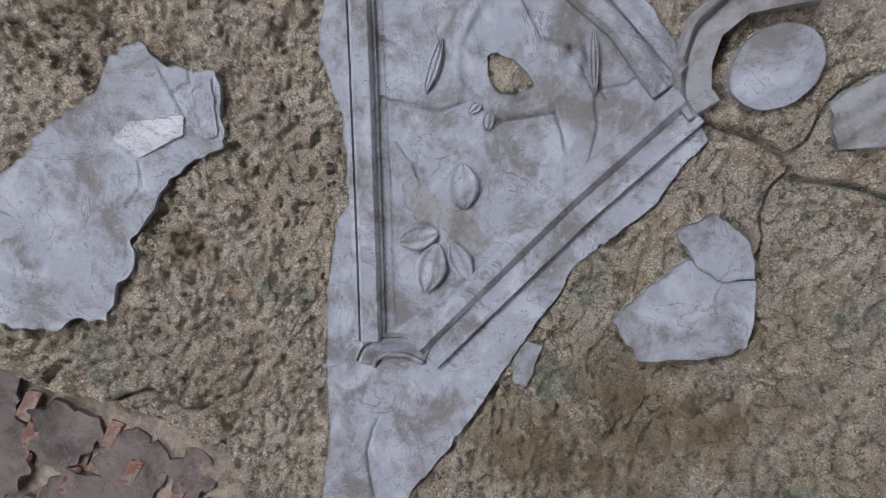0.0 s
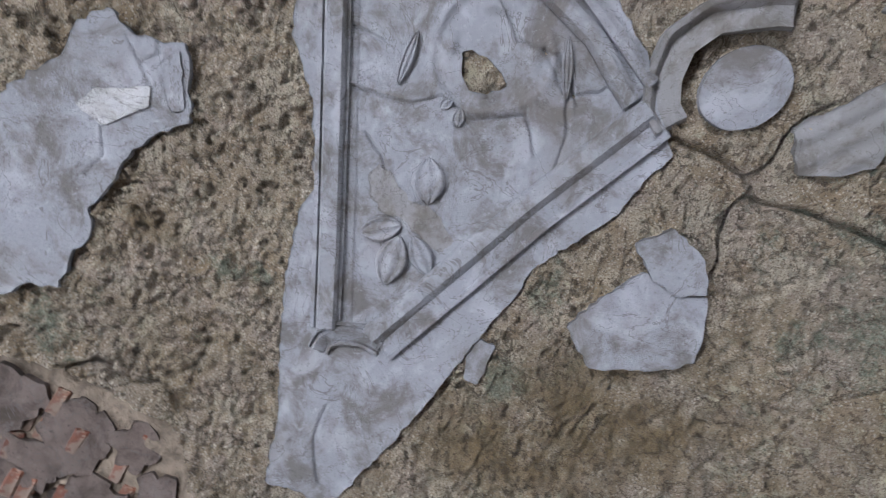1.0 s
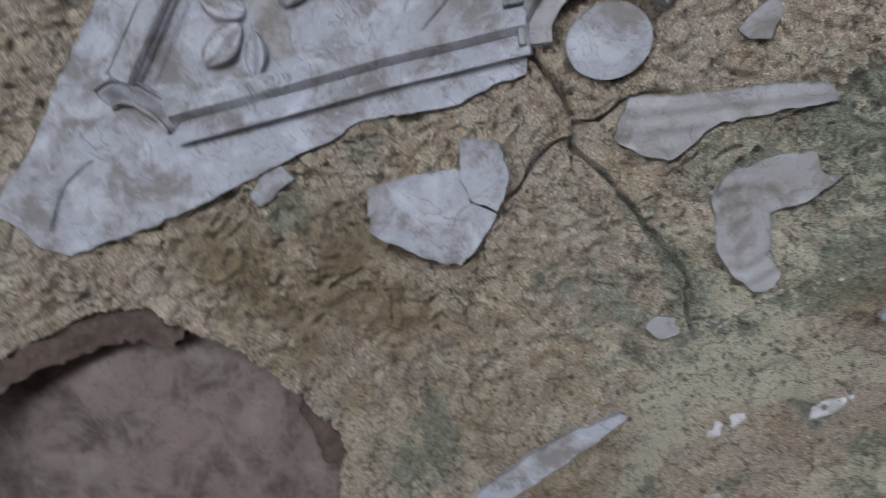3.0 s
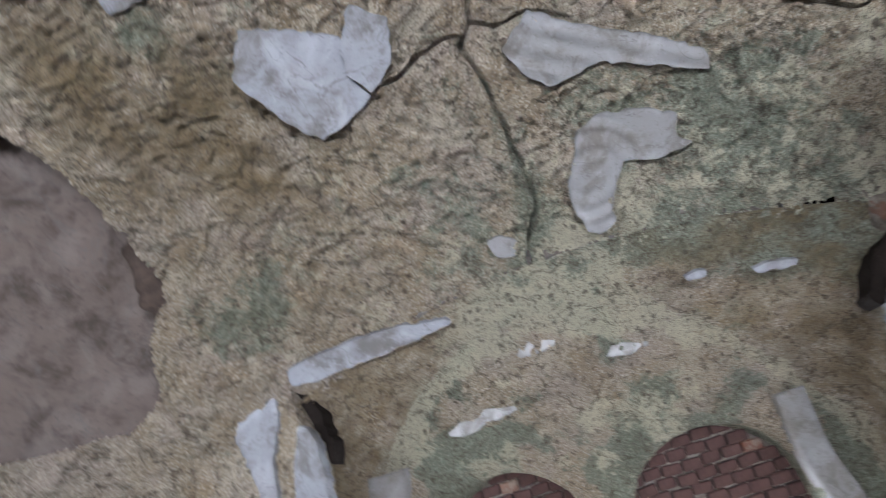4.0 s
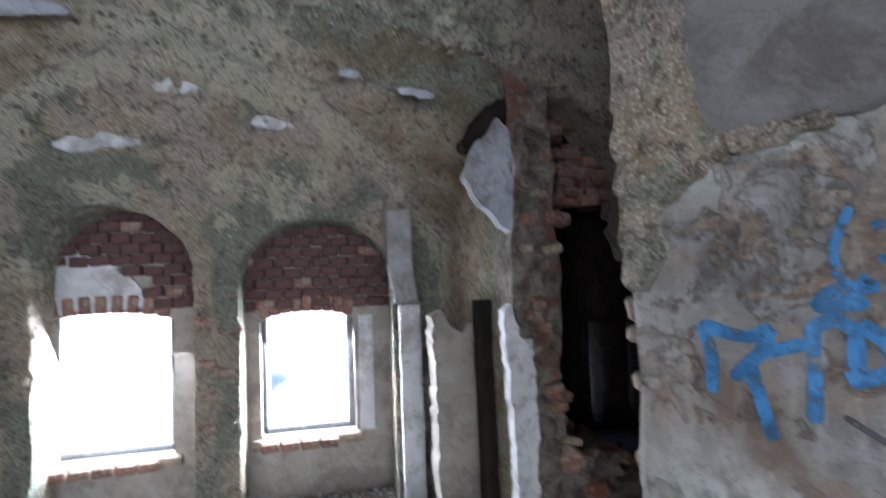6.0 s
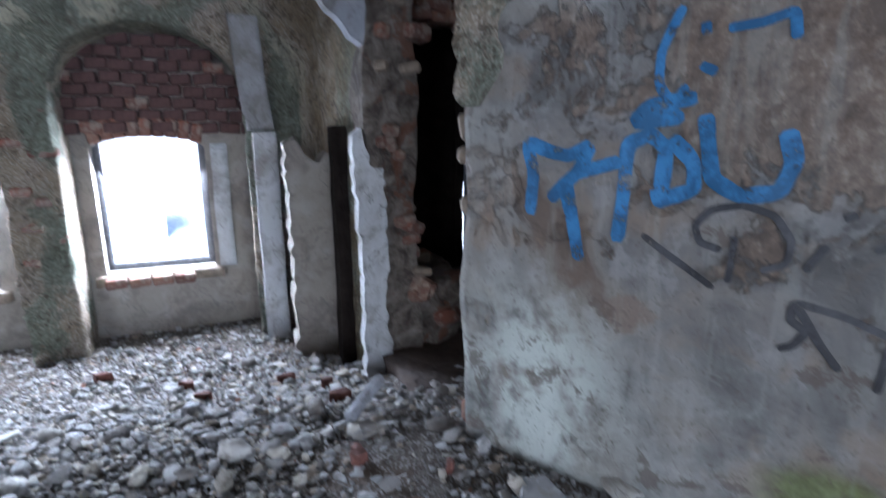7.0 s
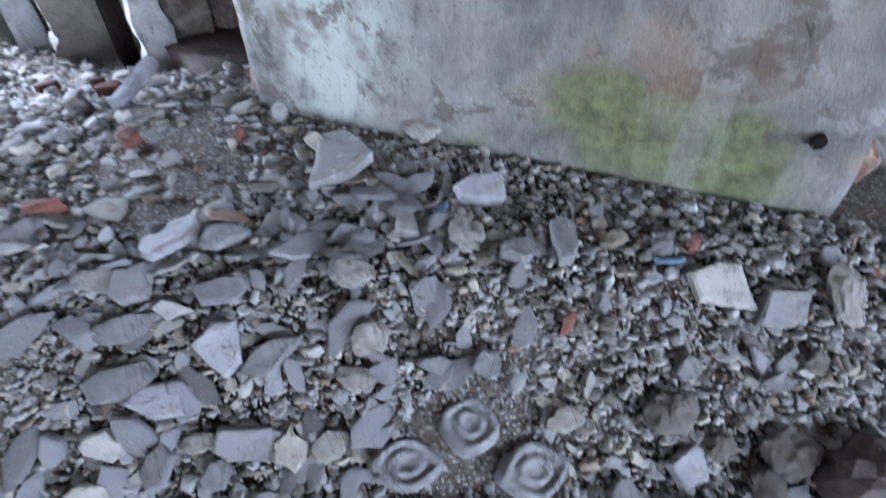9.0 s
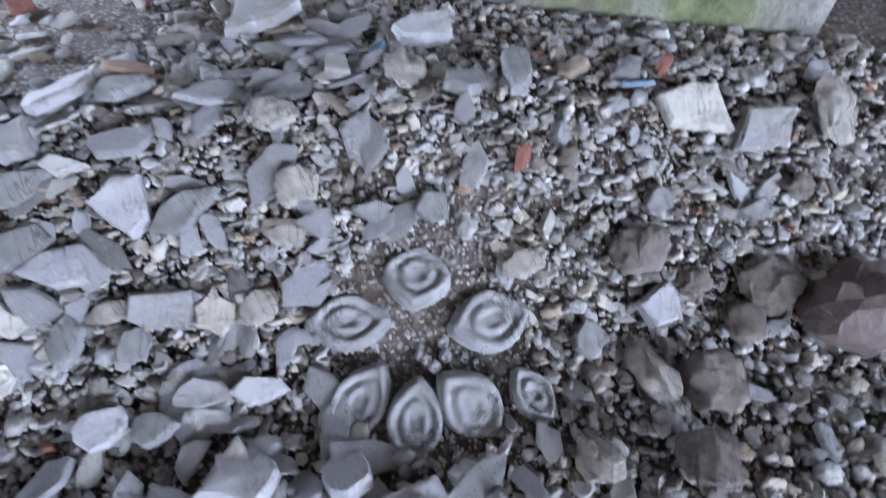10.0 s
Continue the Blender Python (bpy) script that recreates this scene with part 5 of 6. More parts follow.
def vault_recesses():
    """The deeper surfaces seen through the two arched edges at the side of the vault."""
    a = plate("recess_left", dome, [(-1.2, 0.0), (-1.1, -0.9), (-1.1, -1.5), (-1.3, -2.0), (-1.6, -2.3), (-2.6, -2.3), (-3.8, -1.8), (-3.8, 0.2), (-2.6, 0.2)], -0.10, PINKISH, None, "", 0.03,
              lambda u, v: -0.06 + 0.03 * lump(np.stack([u, v, u], -1), 3.0, 3) - 0.25 * sstep(u, -1.9, -3.2), 0.0, 81, base=0.4)
    tagged(a, "smooth pinkish plaster inside the neighbouring arched bay", "wall", kind="structure")
    # brown clay whose dark colour also carries the hollow's shade under the edge
    for k, poly in enumerate(([(-2.45, -0.12), (-2.2, -0.10), (-1.87, -0.14), (-1.58, -0.30), (-1.54, -0.50), (-1.66, -0.56), (-1.76, -0.42), (-1.95, -0.33), (-2.3, -0.26), (-2.5, -0.25)], [(-1.30, -1.08), (-1.24, -1.30), (-1.25, -1.52), (-1.36, -1.62), (-1.42, -1.5), (-1.38, -1.25)])):
        plate("clay", dome, poly, -0.05, EARTH_AND_SHADE, a, "dark brown clay, coloured darker for shade under the broken edge", 0.012, lambda u, v: 0.03 * lump(np.stack([u, v, 0 * u], -1), 9.0, 3), 0.02, 84 + k, base=0.2)
    b = plate("recess_brick", dome, [(-1.6, 3.4), (-1.6, 0.7), (-2.2, 0.4), (-3.2, 0.2), (-4.6, 0.4), (-4.6, 3.4)], -0.13, MORTAR, None, "", 0.03,
              lambda u, v: 0.04 * lump(np.stack([u, v, u], -1), 5.0, 3) - 0.10 * sstep(u, -2.2, -3.4), 0.0, 82, base=0.5)
    tagged(b, "brick arch with crumbling mortar and plaster under the vault's edge", "wall", kind="structure")
    rnd = random.Random(4)
    for row in range(4):
        for k in range(26):
            v = 0.85 + 0.085 * k + rnd.uniform(-0.01, 0.01)
            u = -2.02 - 0.15 * row + rnd.uniform(-0.02, 0.02)
            if row == 0 and v < 1.0 or rnd.random() < 0.66:
                continue
            bm = bmesh.new()
            bmesh.ops.create_cube(bm, size=1.0)
            bmesh.ops.scale(bm, verts=bm.verts, vec=(0.135, 0.068, 0.10))
            bmesh.ops.bevel(bm, geom=bm.edges[:], offset=0.01, segments=1, affect='EDGES')
            for w in bm.verts:
                w.co += Vector((rnd.uniform(-1, 1), rnd.uniform(-1, 1), rnd.uniform(-1, 1))) * 0.006
            c = dome(np.array(u), np.array(v), np.array(0.152 + rnd.uniform(-0.01, 0.03)))
            up = Vector(dome(np.array(u), np.array(v), np.array(1.0)) - c).normalized()
            x = Vector(dome(np.array(u + 0.1), np.array(v)) - dome(np.array(u), np.array(v))).normalized()
            y = up.cross(x)
            br = part("brick", bm, BRICK, b)
            br.matrix_basis = Matrix.Translation(c) @ Matrix((x, y, up)).transposed().to_4x4()
    for k, (u, v, s) in enumerate(((-2.1, 1.75, 0.2), (-2.15, 1.35, 0.24), (-2.35, 2.0, 0.24), (-2.05, 1.1, 0.16), (-2.6, 1.6, 0.3), (-2.3, 2.5, 0.26), (-2.1, 2.15, 0.2), (-2.4, 1.55, 0.2), (-2.45, 1.1, 0.24), (-2.2, 0.9, 0.12))):
        poly = [(u + s * math.cos(t) * rnd.uniform(0.6, 1.1), v + s * math.sin(t) * rnd.uniform(0.6, 1.1)) for t in np.linspace(0, 6.28, 10)[:-1]]
        plate("plaster_skin", dome, poly, -0.108, PINKISH, b, "", 0.013, lambda u, v: 0.02 * lump(np.stack([u, v, u], -1), 9.0, 3), 0.035, 90 + k, base=0.18)


# ---- bay details ----
def flat_bay(d):
    def surface(s, z, out):
        return bay(s, d + np.asarray(out), z)
    return surface


def flat_side(s, z, out):
    return side(s, np.asarray(out), z)


def bay_details():
    rnd = random.Random(9)
    # window frames
    for k, (s0, s1, z0, z1) in enumerate(WINDOWS):
        root = thing("window_%d" % (k + 1), "glassless window with a weathered dark timber frame and rough sill", "window", kind="structure")
        d = 0.40
        for nm, a, b in (("frame", (s0 - 0.02, s0 + 0.03), (z0, z1 + 0.06)), ("frame", (s1 - 0.045, s1 + 0.02), (z0, z1 + 0.06)), ("sill", (s0 - 0.02, s1 + 0.02), (z0 - 0.03, z0 + 0.04))):
            rough_block(nm, bay, a, (d, d + 0.06), b, GREYWOOD, root, 0.004, 0.05)
        # white block on one jamb; its colour also imitates sky light on the reveal
        jamb = (s1 + 0.03, s1 + 0.13) if k else (s0 - 0.12, s0 - 0.025)
        rough_block("jamb", bay, jamb, (0.265, 0.36), (z0, z1 + 0.02), WHITEWASH, root, 0.008, 0.04, "whitewashed jamb, its white also standing in for sky light")
        rough_block("sill_course", bay, (s0 - 0.05, s1 + 0.05), (0.24, 0.37), (z0 - 0.07, z0 - 0.01), MORTAR, root, 0.012, 0.03)
        for i in range(int((s1 - s0) / 0.13)):
            bm = bmesh.new()
            bmesh.ops.create_cube(bm, size=1.0)
            bmesh.ops.scale(bm, verts=bm.verts, vec=(0.115, 0.10, 0.06))
            bmesh.ops.bevel(bm, geom=bm.edges[:], offset=0.008, segments=1, affect='EDGES')
            br = part("brick", bm, BRICK, root)
            br.matrix_basis = pose(*bay(s0 + 0.06 + i * 0.13, 0.24, z0 - 0.045), rnd.uniform(-5, 5), rnd.uniform(-5, 5), 25 + rnd.uniform(-6, 6))
        # brick head over the opening
        arch = thing("window_head_%d" % (k + 1), "low brick arch over the window with broken dark red bricks", "brick arch", kind="structure")
        n0, n1, spring, top = NICHES[k]
        for row in range(9):
            z = z1 + 0.12 + row * 0.072
            for i in range(int((n1 - n0 + 0.4) / 0.125)):
                s = n0 - 0.12 + (i + 0.5 * (row % 2)) * 0.125
                if z > arch_z(s, n0 - 0.02, n1 + 0.02, spring, top) + 0.02 or rnd.random() < 0.006 or not n0 - 0.05 < s < n1 + 0.05:
                    continue
                if k == 0 and s < n0 + 0.55 and z < 1.36 - 0.35 * max(0, s - n0 - 0.25):
                    continue
                bm = bmesh.new()
                bmesh.ops.create_cube(bm, size=1.0)
                bmesh.ops.scale(bm, verts=bm.verts, vec=(rnd.uniform(0.113, 0.123), 0.08, rnd.uniform(0.064, 0.071)))
                bmesh.ops.bevel(bm, geom=bm.edges[:], offset=0.009, segments=1, affect='EDGES')
                br = part("brick", bm, DARKBRICK if rnd.random() < 0.93 else BRICK, arch)
                br.matrix_basis = pose(*bay(s, 0.285 + rnd.uniform(-0.02, 0.02), z + rnd.uniform(-0.006, 0.006)), rnd.uniform(-3, 3), rnd.uniform(-5, 5), 25 + rnd.uniform(-4, 4))
        for i in range(9):
            t = (i + 0.5) / 9
            s = s0 + (s1 - s0) * t
            bm = bmesh.new()
            bmesh.ops.create_cube(bm, size=1.0)
            bmesh.ops.scale(bm, verts=bm.verts, vec=(0.062, 0.1, 0.115))
            bmesh.ops.bevel(bm, geom=bm.edges[:], offset=0.009, segments=1, affect='EDGES')
            br = part("brick", bm, BRICK, arch)
            br.matrix_basis = pose(*bay(s, 0.30, float(arch_z(s, s0, s1, z1, z1 + 0.07)) + 0.055), 0, (t - 0.5) * 24, 25)
    # bare bricks between the niches
    scar = thing("brick_scar", "bare red bricks showing through the render between the niches", "bricks", kind="structure")
    for s, z in ((-0.62, 0.98), (-0.50, 0.92), (-0.63, 0.72), (-0.52, 0.66), (-0.60, 0.52), (-0.49, 0.45), (-0.63, 0.33), (-0.5, 1.12), (-0.64, 1.2), (-0.52, 0.2), (0.62, 0.80), (0.68, 0.73)):
        bm = bmesh.new()
        bmesh.ops.create_cube(bm, size=1.0)
        bmesh.ops.scale(bm, verts=bm.verts, vec=(rnd.uniform(0.08, 0.14), 0.06, 0.05))
        bmesh.ops.bevel(bm, geom=bm.edges[:], offset=0.012, segments=1, affect='EDGES')
        br = part("brick", bm, BRICK, scar)
        br.matrix_basis = pose(*bay(s, 0.005, z), rnd.uniform(-6, 6), rnd.uniform(-6, 6), 25)
    # pilasters
    for nm, s, d, z, label in (("pilaster", (0.545, 0.68), (-0.12, 0.05), (-0.45, 1.02), "narrow white plaster pilaster beside the window niche, chipped"),
                               ("pilaster", (-2.02, -1.80), (-0.16, 0.05), (-0.45, 1.35), "broad white plaster pilaster at the bay's far corner, stained"),):
        p = rough_block(nm, bay, s, d, z, WHITEWASH, None, 0.008, 0.025)
        tagged(p, label, "pilaster", "pilasters of the bay")
    for nm, s, d, z, label in (("pilaster", (0.52, 0.67), (-0.10, 0.05), (1.03, 1.62), "upper stump of a grey plaster pilaster under the arch"),
                               ("pilaster", (-2.02, -1.80), (-0.12, 0.05), (1.352, 1.86), "grey upper stump of a plaster pilaster under the arch")):
        p = lean(rough_block(nm, bay, s, d, z, STUCCO_DARK, None, 0.012, 0.025))
        tagged(p, label, "pilaster", "pilasters of the bay")
        co = np.zeros(len(p.data.vertices) * 3)
        p.data.vertices.foreach_get("co", co)
        q = co.reshape(-1, 3)
        q[:, :2] += ((0.45 if s[0] < -1 else -0.1) * np.maximum(q[:, 2] - z[0], 0))[:, None] * BAY_A
        p.data.vertices.foreach_set("co", q.ravel())
    panel = plate("wall_bay_panel", flat_bay(-0.5), [(0.69, -0.45), (0.69, 0.6), (0.68, 0.95), (0.74, 1.02), (0.80, 0.9), (0.86, 0.86), (0.93, 0.97), (0.94, -0.45)], 0.0, NICHE, None, "", 0.02, None, 0.02, 171, base=0.2)
    tagged(panel, "short beige plastered wall panel beside the pier", "wall", kind="structure")
    # solid block coloured near black in place of a slot in shade
    g = rough_block("wall_bay_shade_strip", bay, (0.90, 1.02), (-0.74, -0.6), (-0.5, 1.05), SHADE_BLACK, None, 0.012, 0.03)
    tagged(g, "near-black block painted as the shaded slot beside the pier", "wall", kind="structure")
    # plaster skins on piers
    skins = (("white plaster skin peeling from the broken pier", -1.075, [(0.92, 1.01), (0.97, 1.05), (0.99, 0.88), (1.06, 0.86), (1.07, 0.45), (1.05, 0.2), (1.08, -0.05), (1.07, -0.3), (0.94, -0.3), (0.95, 0.3)], WHITEWASH),
             ("pointed flake of white plaster on the pier's edge", -1.045, [(0.95, 1.97), (0.88, 1.88), (0.81, 1.82), (0.76, 1.66), (0.82, 1.56), (0.88, 1.50), (0.99, 1.38), (1.01, 1.55), (1.02, 1.74), (1.0, 1.91)], STUCCO),
             ("irregular flake of pale plaster on the far pier", -1.07, [(-2.16, 2.32), (-2.05, 2.31), (-1.94, 2.34), (-1.95, 2.17), (-2.01, 2.04), (-2.01, 1.85), (-2.03, 1.62), (-2.08, 1.75), (-2.11, 1.93), (-2.2, 2.2)], STUCCO),
             ("tall narrow flake of white plaster on the far pier", -1.10, [(-1.83, 2.17), (-1.78, 2.10), (-1.75, 2.01), (-1.73, 1.74), (-1.76, 1.5), (-1.82, 1.39), (-1.93, 1.42), (-1.93, 1.56), (-1.9, 1.83), (-1.85, 2.08)], STUCCO),
             ("low flake of pale plaster on the far pier", -1.07, [(-2.5, 1.5), (-2.3, 1.45), (-2.15, 1.3), (-2.2, 1.0), (-2.5, 1.0)], STUCCO))
    for k, (label, d, poly, mat) in enumerate(skins):
        ob = plate("plaster_flake", flat_bay(d), poly, 0.015, mat, None, "", 0.012, None, 0.012, 120 + k, base=0.07)
        tagged(ob, label, "plaster flake", "plaster flakes")
    for k, poly in enumerate(([(-1.45, 1.46), (-1.30, 1.38), (-1.15, 1.28), (-1.05, 1.12), (-1.0, 1.06), (-1.72, 1.06), (-1.7, 1.3), (-1.6, 1.48)],)):
        ob = plate("plaster_flake", flat_bay(0.30), poly, 0.03, WHITEWASH, None, "", 0.015, None, 0.02, 140 + k, base=0.05)
        tagged(ob, "jagged remnant of white plaster above the window", "plaster flake", "plaster flakes")
    for k, (s, z) in enumerate(((-0.19, 2.06), (-0.62, 2.20), (-1.15, 1.95), (-0.98, 1.97))):
        ob = plate("plaster_flake", cove, [(s - 0.14, z - 0.015), (s - 0.03, z + 0.035), (s + 0.05, z + 0.015), (s + 0.15, z - 0.01), (s + 0.02, z - 0.035)], 0.035, WHITEWASH, None, "", 0.012, None, 0.01, 150 + k, base=0.04)
        tagged(ob, "small white flake of plaster on the lunette", "plaster flake", "plaster flakes")
    # plates coloured near black where the flakes leave only a shadow gap
    for k, poly in enumerate(([(-1.88, 2.37), (-1.80, 2.33), (-1.75, 2.2), (-1.71, 2.0), (-1.725, 1.85), (-1.75, 2.0), (-1.81, 2.17)], [(1.04, 2.2), (1.16, 2.16), (1.12, 1.97), (1.06, 1.9), (0.92, 1.92), (0.80, 1.80), (0.76, 1.86), (0.90, 2.04), (1.0, 2.08)])):
        ob = plate("shade_plate", flat_bay(-1.02), poly, 0.0, SHADE_BLACK, None, "", 0.014, lambda q, z: 0.01 * lump(np.stack([q, z, q], -1), 12.0, 3), 0.012, 180 + k, base=0.12)
        tagged(ob, "near-black plate painted as the shadow gap behind the plaster flake", "wall", kind="structure")
    # rubble masonry at the pier's broken face
    face = thing("pier_stones", "loose bricks and stones in the pier's broken face", "bricks", kind="structure")
    for k in range(40):
        z = rnd.uniform(-0.3, 1.9)
        bm = bmesh.new()
        bmesh.ops.create_cube(bm, size=1.0)
        bmesh.ops.scale(bm, verts=bm.verts, vec=(rnd.uniform(0.05, 0.12), rnd.uniform(0.07, 0.11), rnd.uniform(0.04, 0.075)))
        bmesh.ops.bevel(bm, geom=bm.edges[:], offset=0.012, segments=1, affect='EDGES')
        br = part("brick" if k % 3 else "stone", bm, BRICK if k % 3 else MORTAR, face)
        edge = rnd.random() < 0.3
        s, d = (rnd.uniform(1.06, 1.24), -1.06) if edge else (1.20, rnd.uniform(-1.05, -0.7))
        br.matrix_basis = pose(*bay(s, d, z), rnd.uniform(-14, 14), rnd.uniform(-14, 14), 25 + rnd.uniform(-25, 25))


def side_details():
    # bare render over the upper corner
    ob = plate("render_coat", flat_side, [(-0.50, 2.6), (-0.28, 2.3), (-0.26, 2.17), (-0.24, 1.85), (-0.22, 1.65), (-0.17, 1.56), (0.10, 1.55), (0.10, 1.50), (-0.15, 1.49), (-0.28, 1.40), (-0.36, 1.34), (-0.36, 1.18), (-0.42, 1.10), (-0.50, 1.12)], 0.032, RENDER, None, "", 0.014,
               lambda s, z: 0.02 * lump(np.stack([s, z, s], -1), 8.0, 3), 0.018, 160, base=0.05)
    a = ob.data.attributes.new("damp", 'FLOAT', 'POINT')
    cs = np.zeros(len(ob.data.vertices) * 3)
    ob.data.vertices.foreach_get("co", cs)
    a.data.foreach_set("value", np.clip(0.45 + 0.6 * lump(cs.reshape(-1, 3), 3.0), 0, 1).astype(np.float32))
    tagged(ob, "coat of coarse brown render lapping over the plastered wall", "render", kind="structure")
    ledge = plate("plaster_skin", flat_side, [(-0.38, 2.6), (-0.36, 1.85), (-0.30, 1.60), (-0.2, 1.54), (0.25, 1.54), (0.6, 1.6), (0.6, 2.6)], 0.014, PALEWALL, None, "", 0.02, None, 0.015, 161, base=0.05)
    tagged(ledge, "pale cracked plaster skin on the upper wall", "plaster", kind="structure")
    # broken edge of the wall
    rnd = random.Random(21)
    edge = thing("wall_edge_stones", "broken stones and bricks along the wall's ragged edge", "bricks", kind="structure")
    for k in range(70):
        z = rnd.uniform(-0.15, 2.0)
        bm = bmesh.new()
        bmesh.ops.create_cube(bm, size=1.0)
        bmesh.ops.scale(bm, verts=bm.verts, vec=(rnd.uniform(0.05, 0.12), rnd.uniform(0.06, 0.12), rnd.uniform(0.04, 0.09)))
        bmesh.ops.bevel(bm, geom=bm.edges[:], offset=0.013, segments=1, affect='EDGES')
        right = k % 4 == 0
        br = part("stone", bm, BRICK if k % 5 == 0 else MORTAR, edge)
        s = 1.06 if right else -0.46
        br.matrix_basis = pose(*side(s + rnd.uniform(-0.02, 0.015), rnd.uniform(0.04, 0.35), z if not right else z * 0.6), rnd.uniform(-20, 20), rnd.uniform(-20, 20), rnd.uniform(-60, 0))
    # raised plate whose near-black colour is the shade inside a small hole
    hole = plate("wall_hole_shade", flat_side, [(0.95, 0.188), (0.965, 0.208), (0.98, 0.202), (0.977, 0.182), (0.96, 0.175)], 0.026, SHADE_BLACK, None, "", 0.006, None, 0.004, 172, base=0.04)
    tagged(hole, "small near-black plate painted as a plaster hole's shade near the floor", "hole", kind="structure")
    graffiti()


def spray(name, strokes, width, mat, label):
    """Paint strokes as thin ribbons that follow the wall, 3 mm proud."""
    root = thing(name, label, "graffiti")
    for line in strokes:
        line = np.array(line, float)
        n = max(8, len(line) * 7)
        at = np.linspace(0, len(line) - 1, n)
        s, z = np.interp(at, range(len(line)), line[:, 0]), np.interp(at, range(len(line)), line[:, 1])
        for _ in range(3):
            s[1:-1] = (s[:-2] + 2 * s[1:-1] + s[2:]) / 4
            z[1:-1] = (z[:-2] + 2 * z[1:-1] + z[2:]) / 4
        ts, tz = np.gradient(s), np.gradient(z)
        ln = np.hypot(ts, tz) + 1e-9
        rows = []
        wob = width * (1 + 0.25 * lump(np.stack([s, z, s], -1), 14.0, 3))
        wob[0] *= 0.6
        wob[-1] *= 0.5
        for k in np.linspace(-0.5, 0.5, 5):
            a, b = s - tz / ln * wob * k, z + ts / ln * wob * k
            base = side(a, 0.0 * a, b)
            rows.append((a, b, base))
        a = np.concatenate([r[0] for r in rows])
        b = np.concatenate([r[1] for r in rows])
        p = on_side_wall(a, b)
        quads("stroke", p, grid_faces(5, n), mat, root, smooth=False)
    return root


def on_side_wall(s, z):
    """A point 4 mm in front of the wall's uneven face."""
    p = side(s, 0 * s, z)
    hit = []
    for q in p:
        origin = Vector(q) - Vector((*SIDE_N, 0)) * 0.3
        loc, nor, idx, far = WALL_TREE.ray_cast(origin, Vector((*SIDE_N, 0)))
        hit.append(np.array(loc) if loc is not None else q)
    return np.array(hit) - np.array((*SIDE_N, 0)) * 0.003


def graffiti():
    blue = [[(-0.251, 0.795), (-0.241, 0.911), (-0.267, 0.999), (-0.197, 0.971), (-0.14, 0.96), (-0.081, 0.992)], [(-0.081, 0.992), (-0.113, 0.921), (-0.191, 0.842)], [(-0.149, 0.903), (-0.121, 0.788), (-0.099, 0.684)],
            [(-0.125, 0.915), (-0.004, 0.952)], [(0.001, 0.747), (0.008, 0.877), (0.009, 0.994), (0.06, 1.017), (0.099, 0.985), (0.095, 0.871), (0.074, 0.864)], [(0.107, 1.01), (0.162, 0.955), (0.169, 0.89), (0.081, 0.854)],
            [(0.178, 1.062), (0.192, 0.985), (0.204, 0.917), (0.263, 0.882), (0.34, 0.894), (0.36, 0.96), (0.34, 1.027)], [(0.156, 1.1), (0.059, 1.084), (0.021, 1.046), (0.132, 1.058)]]
    spray("blue_graffiti", blue, 0.036, BLUE, "sprawling blue spray-paint scrawl on the plastered wall")
    spray("blue_graffiti", [[(0.11, 1.3), (0.069, 1.208), (0.069, 1.132), (0.105, 1.08), (0.131, 1.129)], [(0.16, 1.26), (0.163, 1.235)], [(0.206, 1.242), (0.269, 1.246), (0.326, 1.263), (0.335, 1.207)], [(0.157, 1.17), (0.191, 1.152)]], 0.022, BLUE, "thin blue spray-paint marks above the larger scrawl")
    black = [[(0.061, 0.772), (0.135, 0.723), (0.233, 0.662)], [(0.24, 0.755), (0.192, 0.767), (0.178, 0.808), (0.212, 0.849), (0.275, 0.863), (0.338, 0.845), (0.375, 0.792), (0.37, 0.737), (0.322, 0.719)], [(0.264, 0.79), (0.265, 0.739), (0.26, 0.68)],
             [(0.582, 0.605), (0.491, 0.639), (0.395, 0.657), (0.391, 0.615), (0.425, 0.594), (0.402, 0.556), (0.376, 0.544)], [(0.403, 0.646), (0.446, 0.578), (0.492, 0.52)], [(0.567, 0.592), (0.562, 0.53), (0.557, 0.491)], [(0.436, 0.789), (0.405, 0.727)], [(0.516, 0.786), (0.565, 0.812)],
             [(0.548, 0.792), (0.587, 0.726)], [(0.458, 0.847), (0.479, 0.857)], [(0.542, 0.888), (0.547, 0.836)], [(0.60, 0.86), (0.70, 0.80), (0.62, 0.74)]]
    spray("black_graffiti", black, 0.017, BLACK, "black spray-paint scrawl with an arrow on the plastered wall")


